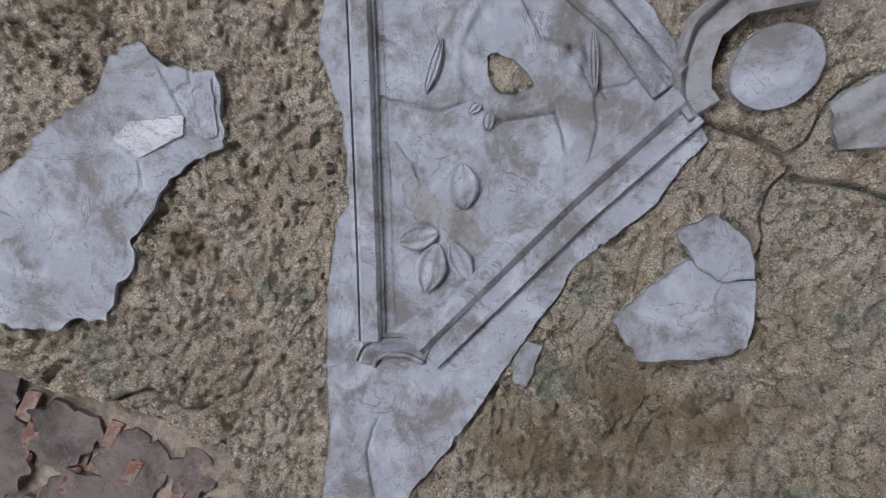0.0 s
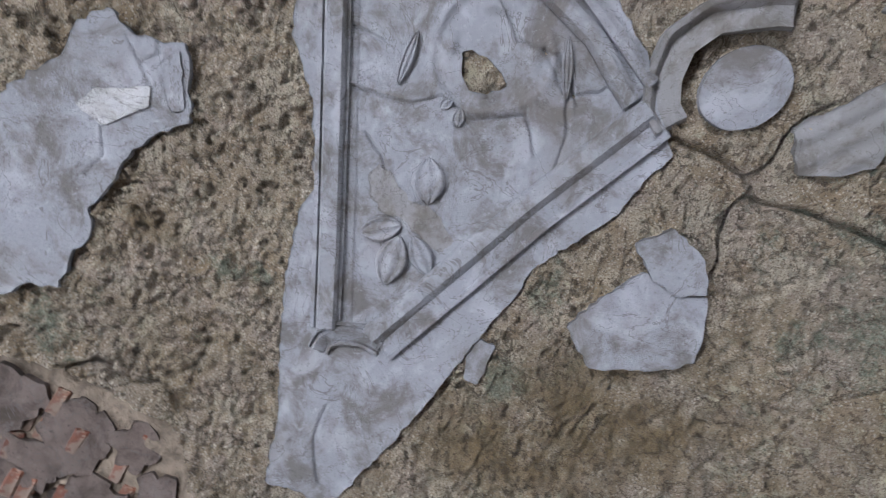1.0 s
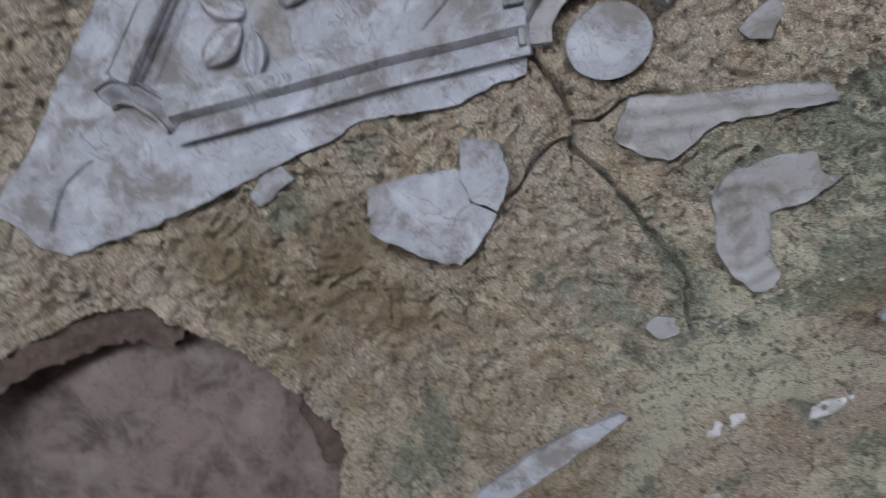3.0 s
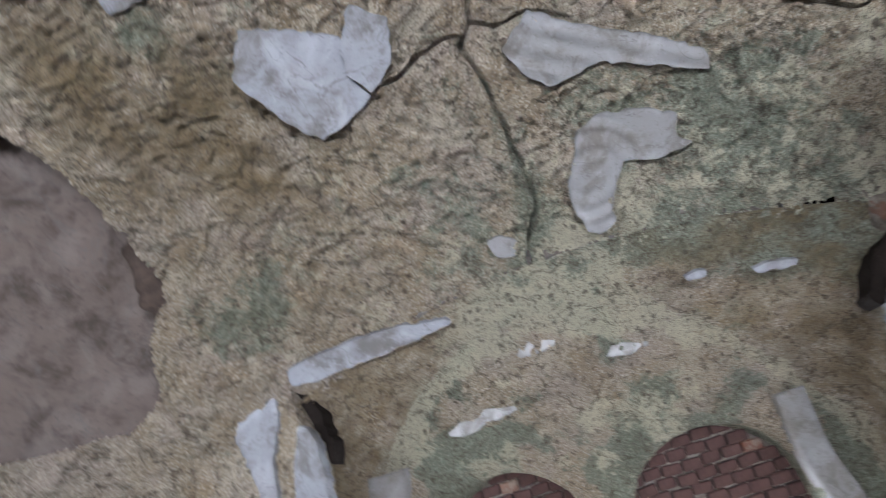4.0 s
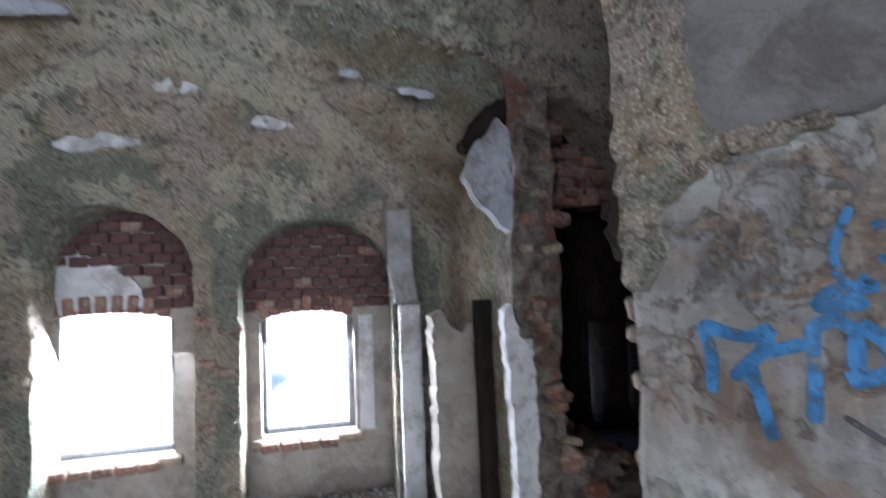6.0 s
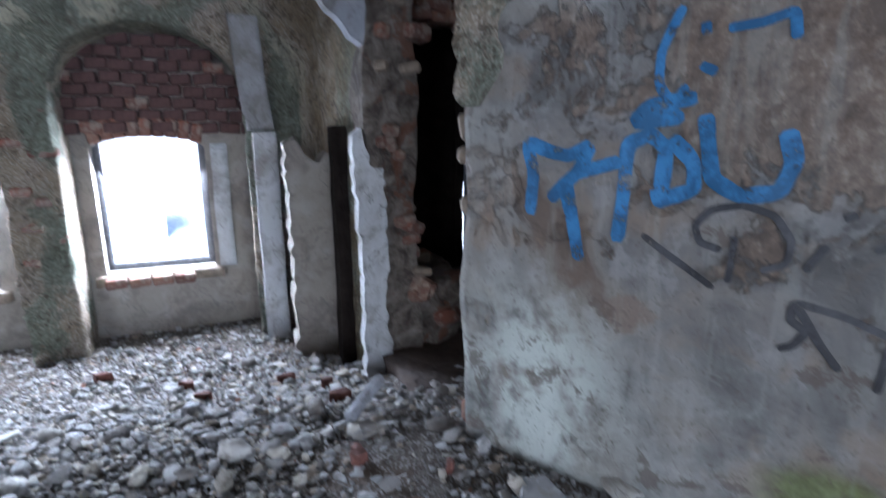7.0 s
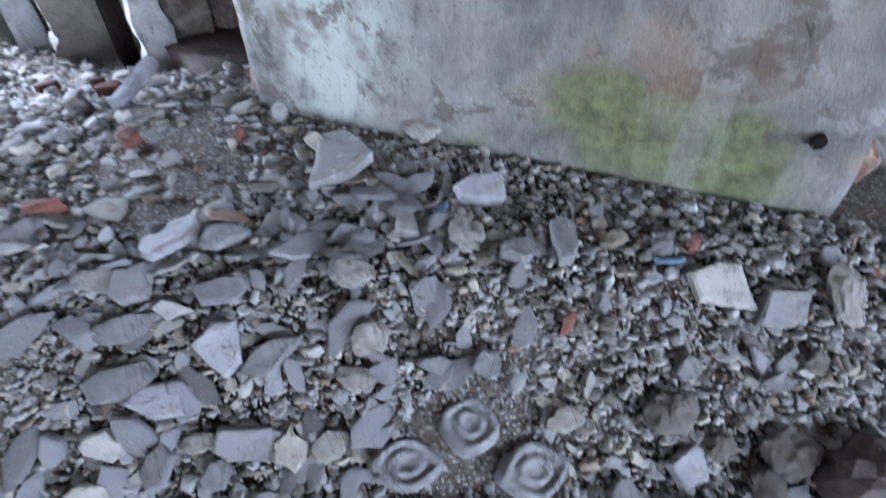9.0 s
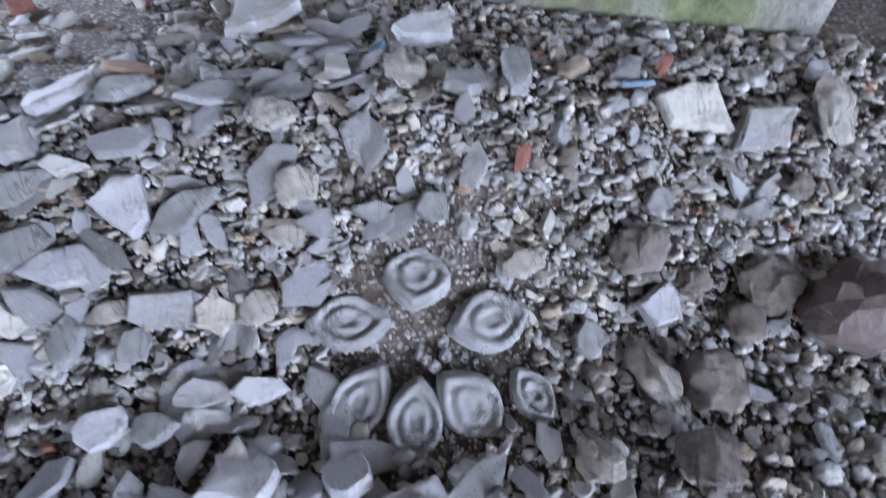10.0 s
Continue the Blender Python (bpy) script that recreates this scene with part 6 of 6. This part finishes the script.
# ---- rubble ----
def stone_shape(rnd, flat, worn=True):
    """A broken chunk or slab of about unit size, as arrays."""
    bm = bmesh.new()
    n = rnd.randint(5, 7)
    ring = [(math.cos(a) * rnd.uniform(0.34, 0.55), math.sin(a) * rnd.uniform(0.34, 0.55) * rnd.uniform(0.6, 1)) for a in np.linspace(0, 2 * math.pi, n + 1)[:-1]]
    pts = [(x, y, flat * rnd.uniform(-0.5, -0.35)) for x, y in ring] + [(x * rnd.uniform(0.8, 1), y * rnd.uniform(0.8, 1), flat * rnd.uniform(0.3, 0.5)) for x, y in ring]
    vs = [bm.verts.new(q) for q in pts]
    bmesh.ops.convex_hull(bm, input=vs)
    loose = [w for w in bm.verts if not w.link_faces]
    bmesh.ops.delete(bm, geom=loose, context='VERTS')
    if worn:
        bmesh.ops.bevel(bm, geom=bm.edges[:], offset=0.014, segments=1, affect='EDGES')
    bmesh.ops.triangulate(bm, faces=bm.faces)
    bm.verts.index_update()
    v = np.array([w.co for w in bm.verts])
    f = np.array([[w.index for w in face.verts] for face in bm.faces])
    v += 0.05 * np.stack([lump(v + 50 * q + rnd.random() * 9, 4.0, 2) for q in range(3)], -1)
    bm.free()
    return v, f


def plate_shape(rnd):
    """A thin broken plate with a ragged, partly hollow outline and crisp edges, of about unit size."""
    n = rnd.randint(6, 9)
    wide, thick = rnd.uniform(0.5, 0.85), rnd.uniform(0.08, 0.15)
    ring = []
    for a in np.linspace(0, 2 * math.pi, n + 1)[:-1]:
        r, a = rnd.choice((0.36, 0.46, 0.54, 0.6)), a + rnd.uniform(-0.25, 0.25)
        ring.append((r * math.cos(a), r * math.sin(a) * wide))
    v = [(x, y, -thick * 0.5) for x, y in ring]
    v += [(x * 0.98, y * 0.98, thick * rnd.uniform(0.25, 0.4)) for x, y in ring]
    v += [(x * rnd.uniform(0.8, 0.9), y * rnd.uniform(0.8, 0.9), thick * rnd.uniform(0.4, 0.62)) for x, y in ring]
    v += [(0.0, 0.0, thick * rnd.uniform(0.35, 0.6)), (0.0, 0.0, -thick * 0.5)]
    f = []
    for i in range(n):
        j = (i + 1) % n
        for lo in (0, n):
            f += [(lo + i, lo + j, lo + n + j), (lo + i, lo + n + j, lo + n + i)]
        f += [(2 * n + i, 2 * n + j, 3 * n), (j, i, 3 * n + 1)]
    return np.array(v), np.array(f)


def slope(x, y):
    """Degrees by which the ground falls towards -y."""
    return math.degrees(math.atan((float(ground_z(x, y + 0.05)) - float(ground_z(x, y - 0.05))) / 0.1))


def lump_shape(rnd):
    """A rough, flat-bottomed clod of about unit size."""
    bm = bmesh.new()
    bmesh.ops.create_icosphere(bm, subdivisions=3, radius=0.5)
    bm.verts.index_update()
    v = np.array([w.co for w in bm.verts])
    f = np.array([[w.index for w in face.verts] for face in bm.faces])
    bm.free()
    at = rnd.random() * 40
    v *= (1 + 0.5 * lump(v + at, 2.3, 2) + 0.22 * lump(v + at, 7.0, 2))[:, None]
    v += 0.14 * np.stack([lump(v + at + 9 * q, 3.4, 3) for q in range(3)], -1)
    return v, f


def rubble():
    rnd = random.Random(33)
    rng = np.random.RandomState(5)
    shapes = [plate_shape(rnd) if k < 14 else stone_shape(rnd, rnd.choice((0.2, 0.3, 0.42, 0.6))) for k in range(28)]
    grit_shapes = [stone_shape(rnd, rnd.choice((0.25, 0.4, 0.6)), False) for k in range(16)]
    # one mesh for each shape, shared by the pieces that stand apart
    meshes = []
    for v, f in shapes:
        me = bpy.data.meshes.new("stone")
        me.from_pydata([tuple(q) for q in v], [], [tuple(int(i) for i in q) for q in f])
        me.materials.append(RUBBLE)
        meshes.append(me)

    def allowed(x, y):
        s, d = bay_sd(np.stack([x, y], -1))
        q = np.stack([x, y], -1) - SIDE_O
        ss, sd = q @ SIDE_A, q @ SIDE_N
        in_side = (sd > -0.01) & (ss > -0.46)
        niche = (d < 0.27) & (((s > -1.55) & (s < -0.75)) | ((s > -0.38) & (s < 0.5)))
        in_bay = ((d > -0.03) & ~niche) | ((d > -1.08) & (s > 0.98)) | ((d > -1.08) & (s < -1.85))
        return ~in_side & ~in_bay

    def scatter(n, x0, x1, y0, y1, lo, hi, power):
        x, y = rng.uniform(x0, x1, n), rng.uniform(y0, y1, n)
        ok = allowed(x, y)
        x, y = x[ok], y[ok]
        size = lo * (hi / lo) ** (rng.rand(len(x)) ** power)
        return x, y, size

    root = thing("rubble", "broken grey-white stucco and mortar rubble covering the floor", "rubble")
    left = scatter(270, 0.2, 1.12, 1.3, 2.35, 0.055, 0.135, 1.5)
    right = scatter(110, 1.1, 1.95, 1.25, 2.4, 0.035, 0.085, 1.3)
    big = [tuple(np.concatenate(q) for q in zip(left, right))]
    bx, by, bs = big[0]
    order = np.argsort(-bs)
    for i in order[:300]:
        k = rnd.randrange(14) if rnd.random() < (0.8 if bx[i] < 1.1 else 0.4) else rnd.randrange(14, len(meshes))
        z = float(ground_z(bx[i], by[i])) + 0.012 + bs[i] * 0.08
        if petal_zone(bx[i], by[i]):
            continue
        ob = new("stone", meshes[k])
        ob.parent = root
        ob.matrix_basis = pose(bx[i], by[i], z, slope(bx[i], by[i]) + rnd.gauss(0, 13), rnd.gauss(0, 13), 0) @ pose(0, 0, 0, 0, 0, rnd.uniform(0, 360)) @ Matrix.Diagonal((bs[i] * rnd.uniform(0.8, 1.3), bs[i] * rnd.uniform(0.6, 0.9), bs[i] * rnd.uniform(0.5, 0.9), 1))
    verts, faces, at = [], [], 0
    fields = [scatter(34000, 0.1, 2.1, 1.2, 2.5, 0.0065, 0.042, 2.7), scatter(24000, -1.6, 1.2, 1.6, 4.0, 0.008, 0.045, 2.1), scatter(9000, -2.6, 0.9, 2.2, 5.0, 0.012, 0.055, 1.9), scatter(2500, 1.3, 2.4, 0.8, 1.9, 0.012, 0.05, 1.8), scatter(320, -1.2, 0.9, 2.2, 3.9, 0.05, 0.11, 1.4)]
    x, y, size = [np.concatenate([q[k] for q in fields]) for k in range(3)]
    pick = np.where(size > 0.022, rng.randint(0, len(shapes), len(x)), len(shapes) + rng.randint(0, 16, len(x)))
    clear = np.array([petal_zone(a, b) for a, b in zip(x, y)])
    go = ~(clear & (size > 0.016))
    for k, (v, f) in enumerate(shapes + grit_shapes):
        idx = np.where((pick == k) & go)[0]
        if not len(idx):
            continue
        n = len(idx)
        a = rng.uniform(0, 2 * np.pi, n)
        tx, ty = rng.normal(0, 0.28, n), rng.normal(0, 0.28, n)
        sc = size[idx][:, None] * rng.uniform(0.7, 1.25, (n, 3))
        w = v[None] * sc[:, None]
        ca, sa = np.cos(a)[:, None], np.sin(a)[:, None]
        wx, wy, wz = w[..., 0] * ca - w[..., 1] * sa, w[..., 0] * sa + w[..., 1] * ca, w[..., 2]
        wy, wz = wy * np.cos(tx)[:, None] - wz * np.sin(tx)[:, None], wy * np.sin(tx)[:, None] + wz * np.cos(tx)[:, None]
        wx, wz = wx * np.cos(ty)[:, None] + wz * np.sin(ty)[:, None], -wx * np.sin(ty)[:, None] + wz * np.cos(ty)[:, None]
        z = ground_z(x[idx], y[idx]) + size[idx] * rng.uniform(0.0, 0.30, n) + 0.004
        p = np.stack([wx + x[idx][:, None], wy + y[idx][:, None], wz + z[:, None]], -1)
        verts.append(p.reshape(-1, 3))
        faces.append((f[None] + (at + np.arange(n) * len(v))[:, None, None]).reshape(-1, 3))
        at += n * len(v)
    V, F = np.concatenate(verts), np.concatenate(faces)
    me = bpy.data.meshes.new("gravel")
    me.vertices.add(len(V))
    me.vertices.foreach_set("co", V.ravel())
    me.loops.add(F.size)
    me.loops.foreach_set("vertex_index", F.ravel().astype(np.int32))
    me.polygons.add(len(F))
    me.polygons.foreach_set("loop_start", np.arange(0, F.size, 3, dtype=np.int32))
    me.polygons.foreach_set("loop_total", np.full(len(F), 3, np.int32))
    me.update(calc_edges=True)
    me.validate()
    me.materials.append(GRAVEL)
    ob = new("gravel", me)
    tagged(ob, "small plaster rubble and grit strewn over the whole floor", "gravel", kind="stuff")


PETAL_C = (1.085, 1.62)


def petal_zone(x, y):
    return (x - PETAL_C[0]) ** 2 + (y - PETAL_C[1]) ** 2 < 0.17 ** 2


def floor_petals():
    """The stucco rosette laid out on the rubble."""
    base = float(ground_z(PETAL_C[0], PETAL_C[1])) + 0.012
    root = thing("stucco_rosette", "grey stucco rosette of seven fallen leaves laid out on the rubble", "stucco rosette", at=(PETAL_C[0], PETAL_C[1], base))
    for k, (x, y, ang, w, ln) in enumerate(((1.090, 1.722, 68, 0.115, 0.112), (0.960, 1.692, 169, 0.092, 0.142), (1.195, 1.636, 2, 0.105, 0.145), (0.951, 1.575, 222, 0.092, 0.145), (1.030, 1.520, 250, 0.090, 0.14), (1.125, 1.523, 302, 0.100, 0.135), (1.228, 1.510, 290, 0.065, 0.10))):
        t, q = np.linspace(0, 1, 25), np.linspace(-1, 1, 21)
        A, Bq = [m.ravel() for m in np.meshgrid(t, q, indexing="ij")]
        w, ln = w * 1.05, ln * 1.05
        half = w / 2 * np.sin(np.pi * np.clip(A, 0.02, 0.98)) ** 0.7
        X, Y = (A - 0.5) * ln, half * Bq
        rr = np.hypot((A - 0.5) * 2, Bq * 0.95)
        Z = 0.012 + 0.010 * sstep(rr, 1.0, 0.82) - 0.008 * sstep(rr, 0.72, 0.6) + 0.006 * sstep(rr, 0.52, 0.42) - 0.005 * sstep(rr, 0.3, 0.2)
        Z += 0.002 * lump(np.stack([X, Y, X], -1) + k, 60.0, 3)
        Z = np.where((np.abs(Bq) > 0.99) | (A < 0.01) | (A > 0.99), -0.008, Z)
        p = np.stack([X, Y, Z], -1)
        leaf_ob = quads("leaf", p, grid_faces(25, 21), RUBBLE_LEAF, root, smooth=True)
        leaf_ob.matrix_basis = pose(x - PETAL_C[0], y - PETAL_C[1], float(ground_z(x, y)) + 0.012 - base, 24 + rnd_tilt(k), rnd_tilt(k + 3), 0) @ pose(0, 0, 0, 0, 0, ang)
    for k in range(9):
        bm = bmesh.new()
        bmesh.ops.create_icosphere(bm, subdivisions=1, radius=0.009 + 0.002 * (k % 3))
        part("pebble", bm, RUBBLE, root).location = (math.cos(k * 2.4) * 0.03 * (k % 3) / 2 - 0.005, math.sin(k * 2.4) * 0.03 * (k % 3) / 2, 0.0)


def rnd_tilt(k):
    return (k * 37 % 17 - 8) * 0.9


def loose_pieces():
    rnd = random.Random(77)

    def slab(name, label, category, x, y, size, thick, ang, mat, group="", lift=0.03, tilt=8):
        v, f = lump_shape(rnd) if name == "dark_stone" else stone_shape(rnd, 1.0)
        v = v * np.array((*size, thick))
        ob = quads(name, v, f, mat, None, smooth=False)
        ob.matrix_basis = pose(x, y, float(ground_z(np.array(x), np.array(y))) + lift, rnd.uniform(-tilt, tilt), rnd.uniform(-tilt, tilt), ang)
        return tagged(ob, label, category, group)

    kinds = (("plaster_slab", "flat broken slab of grey-white stucco lying on the rubble", "plaster slab", "plaster slabs on the rubble", RUBBLE),
             ("plaster_slab", "flat broken slab of smooth grey stucco lying on the rubble", "plaster slab", "plaster slabs on the rubble", SLAB),
             ("mortar_lump", "chunky lump of pale lime mortar in the rubble", "mortar lump", "mortar lumps in the rubble", LIMELUMP),
             ("dark_lump", "rough lump of dirty brown-grey mortar in the rubble", "mortar lump", "mortar lumps in the rubble", DIRTLUMP))
    slabs = [(0.65, 1.92, 0.089, 0.100, 0), (0.74, 1.88, 0.133, 0.056, 1), (0.47, 1.97, 0.138, 0.051, 1), (0.47, 1.90, 0.137, 0.061, 1), (0.54, 2.18, 0.126, 0.152, 0), (0.66, 2.16, 0.104, 0.078, 1), (0.91, 1.99, 0.086, 0.070, 2), (1.26, 1.97, 0.117, 0.056, 1), (1.36, 1.98, 0.054, 0.128, 1), (1.64, 1.82, 0.130, 0.087, 0), (1.75, 1.76, 0.121, 0.073, 0), (1.88, 1.76, 0.084, 0.122, 2), (0.92, 2.43, 0.173, 0.27, 0), (1.16, 2.04, 0.082, 0.10, 2), (1.24, 2.21, 0.135, 0.10, 0), (1.48, 1.66, 0.117, 0.086, 3), (1.49, 1.58, 0.079, 0.068, 0), (1.69, 1.55, 0.119, 0.095, 3), (1.35, 1.56, 0.066, 0.061, 1), (1.52, 1.44, 0.107, 0.093, 3)]
    slabs += [(1.04, 1.81, 0.075, 0.035, 1), (1.14, 1.79, 0.061, 0.053, 1), (0.93, 1.87, 0.078, 0.062, 2), (0.89, 1.82, 0.078, 0.044, 2), (1.28, 1.69, 0.093, 0.047, 2), (0.67, 1.77, 0.113, 0.059, 0), (0.75, 1.75, 0.067, 0.082, 0), (0.42, 1.82, 0.072, 0.057, 0), (0.51, 1.77, 0.064, 0.074, 1), (0.62, 1.74, 0.052, 0.053, 1), (0.71, 1.65, 0.094, 0.049, 0), (0.80, 1.63, 0.095, 0.041, 0), (0.56, 1.64, 0.083, 0.060, 0), (0.63, 1.62, 0.074, 0.052, 1), (0.38, 1.75, 0.091, 0.061, 0)]
    slabs += [(0.82, 1.74, 0.087, 0.053, 2), (1.43, 1.48, 0.074, 0.117, 2), (0.53, 1.86, 0.101, 0.064, 0), (0.59, 1.79, 0.084, 0.036, 2), (1.53, 1.71, 0.065, 0.039, 1), (1.70, 1.66, 0.077, 0.035, 1), (1.79, 1.67, 0.078, 0.047, 3), (1.15, 2.52, 0.102, 0.16, 2), (0.49, 2.05, 0.077, 0.081, 0), (0.56, 1.99, 0.076, 0.035, 0), (1.56, 1.59, 0.064, 0.050, 3), (1.62, 1.52, 0.074, 0.073, 3), (0.77, 1.50, 0.12, 0.08, 0), (0.92, 1.46, 0.07, 0.07, 0), (1.44, 1.33, 0.10, 0.09, 3), (1.28, 1.38, 0.07, 0.08, 2), (1.0, 1.38, 0.11, 0.07, 0)]
    for x, y, a, b, k in slabs:
        name, label, category, group, mat = kinds[k]
        v, f = plate_shape(rnd) if k < 2 else lump_shape(rnd)
        wide = np.ptp(v, axis=0)
        high = rnd.uniform(0.022, 0.034) if k < 2 else 0.55 * min(a, b)
        ob = quads(name, v / wide * np.array((a, b * 1.1, high)), f, mat, None, smooth=False)
        g = float(ground_z(x, y))
        ob.matrix_basis = pose(x, y, g + 0.02 + 0.3 * high, slope(x, y) + rnd.gauss(0, 6), rnd.gauss(0, 7), 0) @ pose(0, 0, 0, 0, 0, rnd.uniform(-18, 18))
        tagged(ob, label, category, group)
    for x, y, a, b, ang in ((0.25, 2.335, 0.11, 0.055, 5), (0.184, 3.14, 0.12, 0.07, 15), (0.375, 2.62, 0.05, 0.075, 80), (-0.5, 3.3, 0.1, 0.06, 30), (-0.7, 3.5, 0.12, 0.06, -10), (-0.2, 3.55, 0.1, 0.05, 40), (-1.2, 3.6, 0.12, 0.06, 5), (0.05, 3.4, 0.08, 0.05, 60), (0.36, 2.65, 0.05, 0.07, 20), (0.66, 2.59, 0.03, 0.06, 10), (1.314, 1.822, 0.05, 0.03, 30), (1.62, 1.91, 0.03, 0.04, 0)):
        slab("brick_piece", "broken piece of red brick lying in the rubble", "brick", x, y, (a, b), 0.05, ang, TERRA, "brick pieces in the rubble")
    slab("dark_stone", "large dark brownish stone at the edge of the rubble", "stone", 1.83, 1.49, (0.20, 0.17), 0.13, 20, DARKSTONE, lift=0.04)
    slab("blue_scrap", "small scrap of faded blue material in the rubble", "scrap", 1.555, 1.885, (0.075, 0.02), 0.012, -5, BLUEGREY, "blue scraps")
    slab("blue_scrap", "small scrap of pale blue material in the rubble", "scrap", 1.126, 2.146, (0.05, 0.03), 0.015, 30, BLUEGREY, "blue scraps")
    # length of white plaster moulding by the pier
    bm = bmesh.new()
    bmesh.ops.create_cone(bm, cap_ends=True, segments=10, radius1=0.026, radius2=0.022, depth=0.26)
    for w in bm.verts:
        w.co += Vector((rnd.uniform(-1, 1), rnd.uniform(-1, 1), rnd.uniform(-1, 1))) * 0.004
    ob = mesh_object("plaster_rod", bm, STUCCO)
    ob.matrix_basis = look((0.325, 2.96, 0.05), (0.355, 3.09, 0.06))
    tagged(ob, "short white plaster rod lying on the rubble by the pier", "plaster rod")
    mound = rough_block("earth_mound", bay, (1.05, 1.75), (-1.55, -0.9), (-0.3, -0.03), EARTH_AND_SHADE, None, 0.05, 0.05)
    tagged(mound, "heap of damp brown earth spilling out of the breach", "earth", kind="stuff")


def outside():
    bm = bmesh.new()
    n = 40
    c = bm.verts.new((0, 0, -6.0))
    ring = [bm.verts.new((900 * math.cos(2 * math.pi * i / n), 900 * math.sin(2 * math.pi * i / n), -6.0)) for i in range(n)]
    for i in range(n):
        bm.faces.new([c, ring[i], ring[(i + 1) % n]])
    tagged(mesh_object("ground", bm, GLARE_GROUND), "open ground outside the windows, its colour whitened for daylight glare", "ground", kind="structure")
    for k, (s, d, w, h, ang) in enumerate(((-9.0, 38, 9, 3.4, 12), (-20.0, 46, 12, 4.0, -8), (6, 55, 12, 4, 20))):
        root = thing("house", "distant house, red tiled roof, colours whitened for glare, seen through window", "house", "distant houses", at=tuple(bay(s, d, -6.0)))
        root.rotation_euler = (0, 0, radians(25 + ang))
        bm = bmesh.new()
        bmesh.ops.create_cube(bm, size=1.0)
        bmesh.ops.scale(bm, verts=bm.verts, vec=(w, 7, h))
        bmesh.ops.translate(bm, verts=bm.verts, vec=(0, 0, h / 2))
        part("wall", bm, GLARE_HOUSE, root)
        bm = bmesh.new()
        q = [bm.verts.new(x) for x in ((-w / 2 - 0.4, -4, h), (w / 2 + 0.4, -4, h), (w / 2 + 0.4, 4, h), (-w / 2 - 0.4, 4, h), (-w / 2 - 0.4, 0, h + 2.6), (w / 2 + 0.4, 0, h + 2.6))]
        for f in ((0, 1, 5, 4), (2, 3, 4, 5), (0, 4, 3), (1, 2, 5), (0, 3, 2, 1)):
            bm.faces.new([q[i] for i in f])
        part("roof", bm, GLARE_ROOF, root)
        for i in range(3):
            bm = bmesh.new()
            bmesh.ops.create_cube(bm, size=1.0)
            bmesh.ops.scale(bm, verts=bm.verts, vec=(0.9, 0.12, 1.2))
            bmesh.ops.translate(bm, verts=bm.verts, vec=(-w / 3 + i * w / 3, -3.53, h * 0.55))
            part("window", bm, GLARE_PANE, root)

vault()
stucco_panel()
medallion()
vault_fragments()
vault_recesses()
bay_wall()
bay_reveal()
side_wall()
piers()
outer_wall()
roof()
floor()
from mathutils.bvhtree import BVHTree
_wall = bpy.data.objects["wall_side"].data
WALL_TREE = BVHTree.FromPolygons([v.co for v in _wall.vertices], [p.vertices for p in _wall.polygons])
bay_details()
side_details()
floor_petals()
loose_pieces()
outside()
rubble()
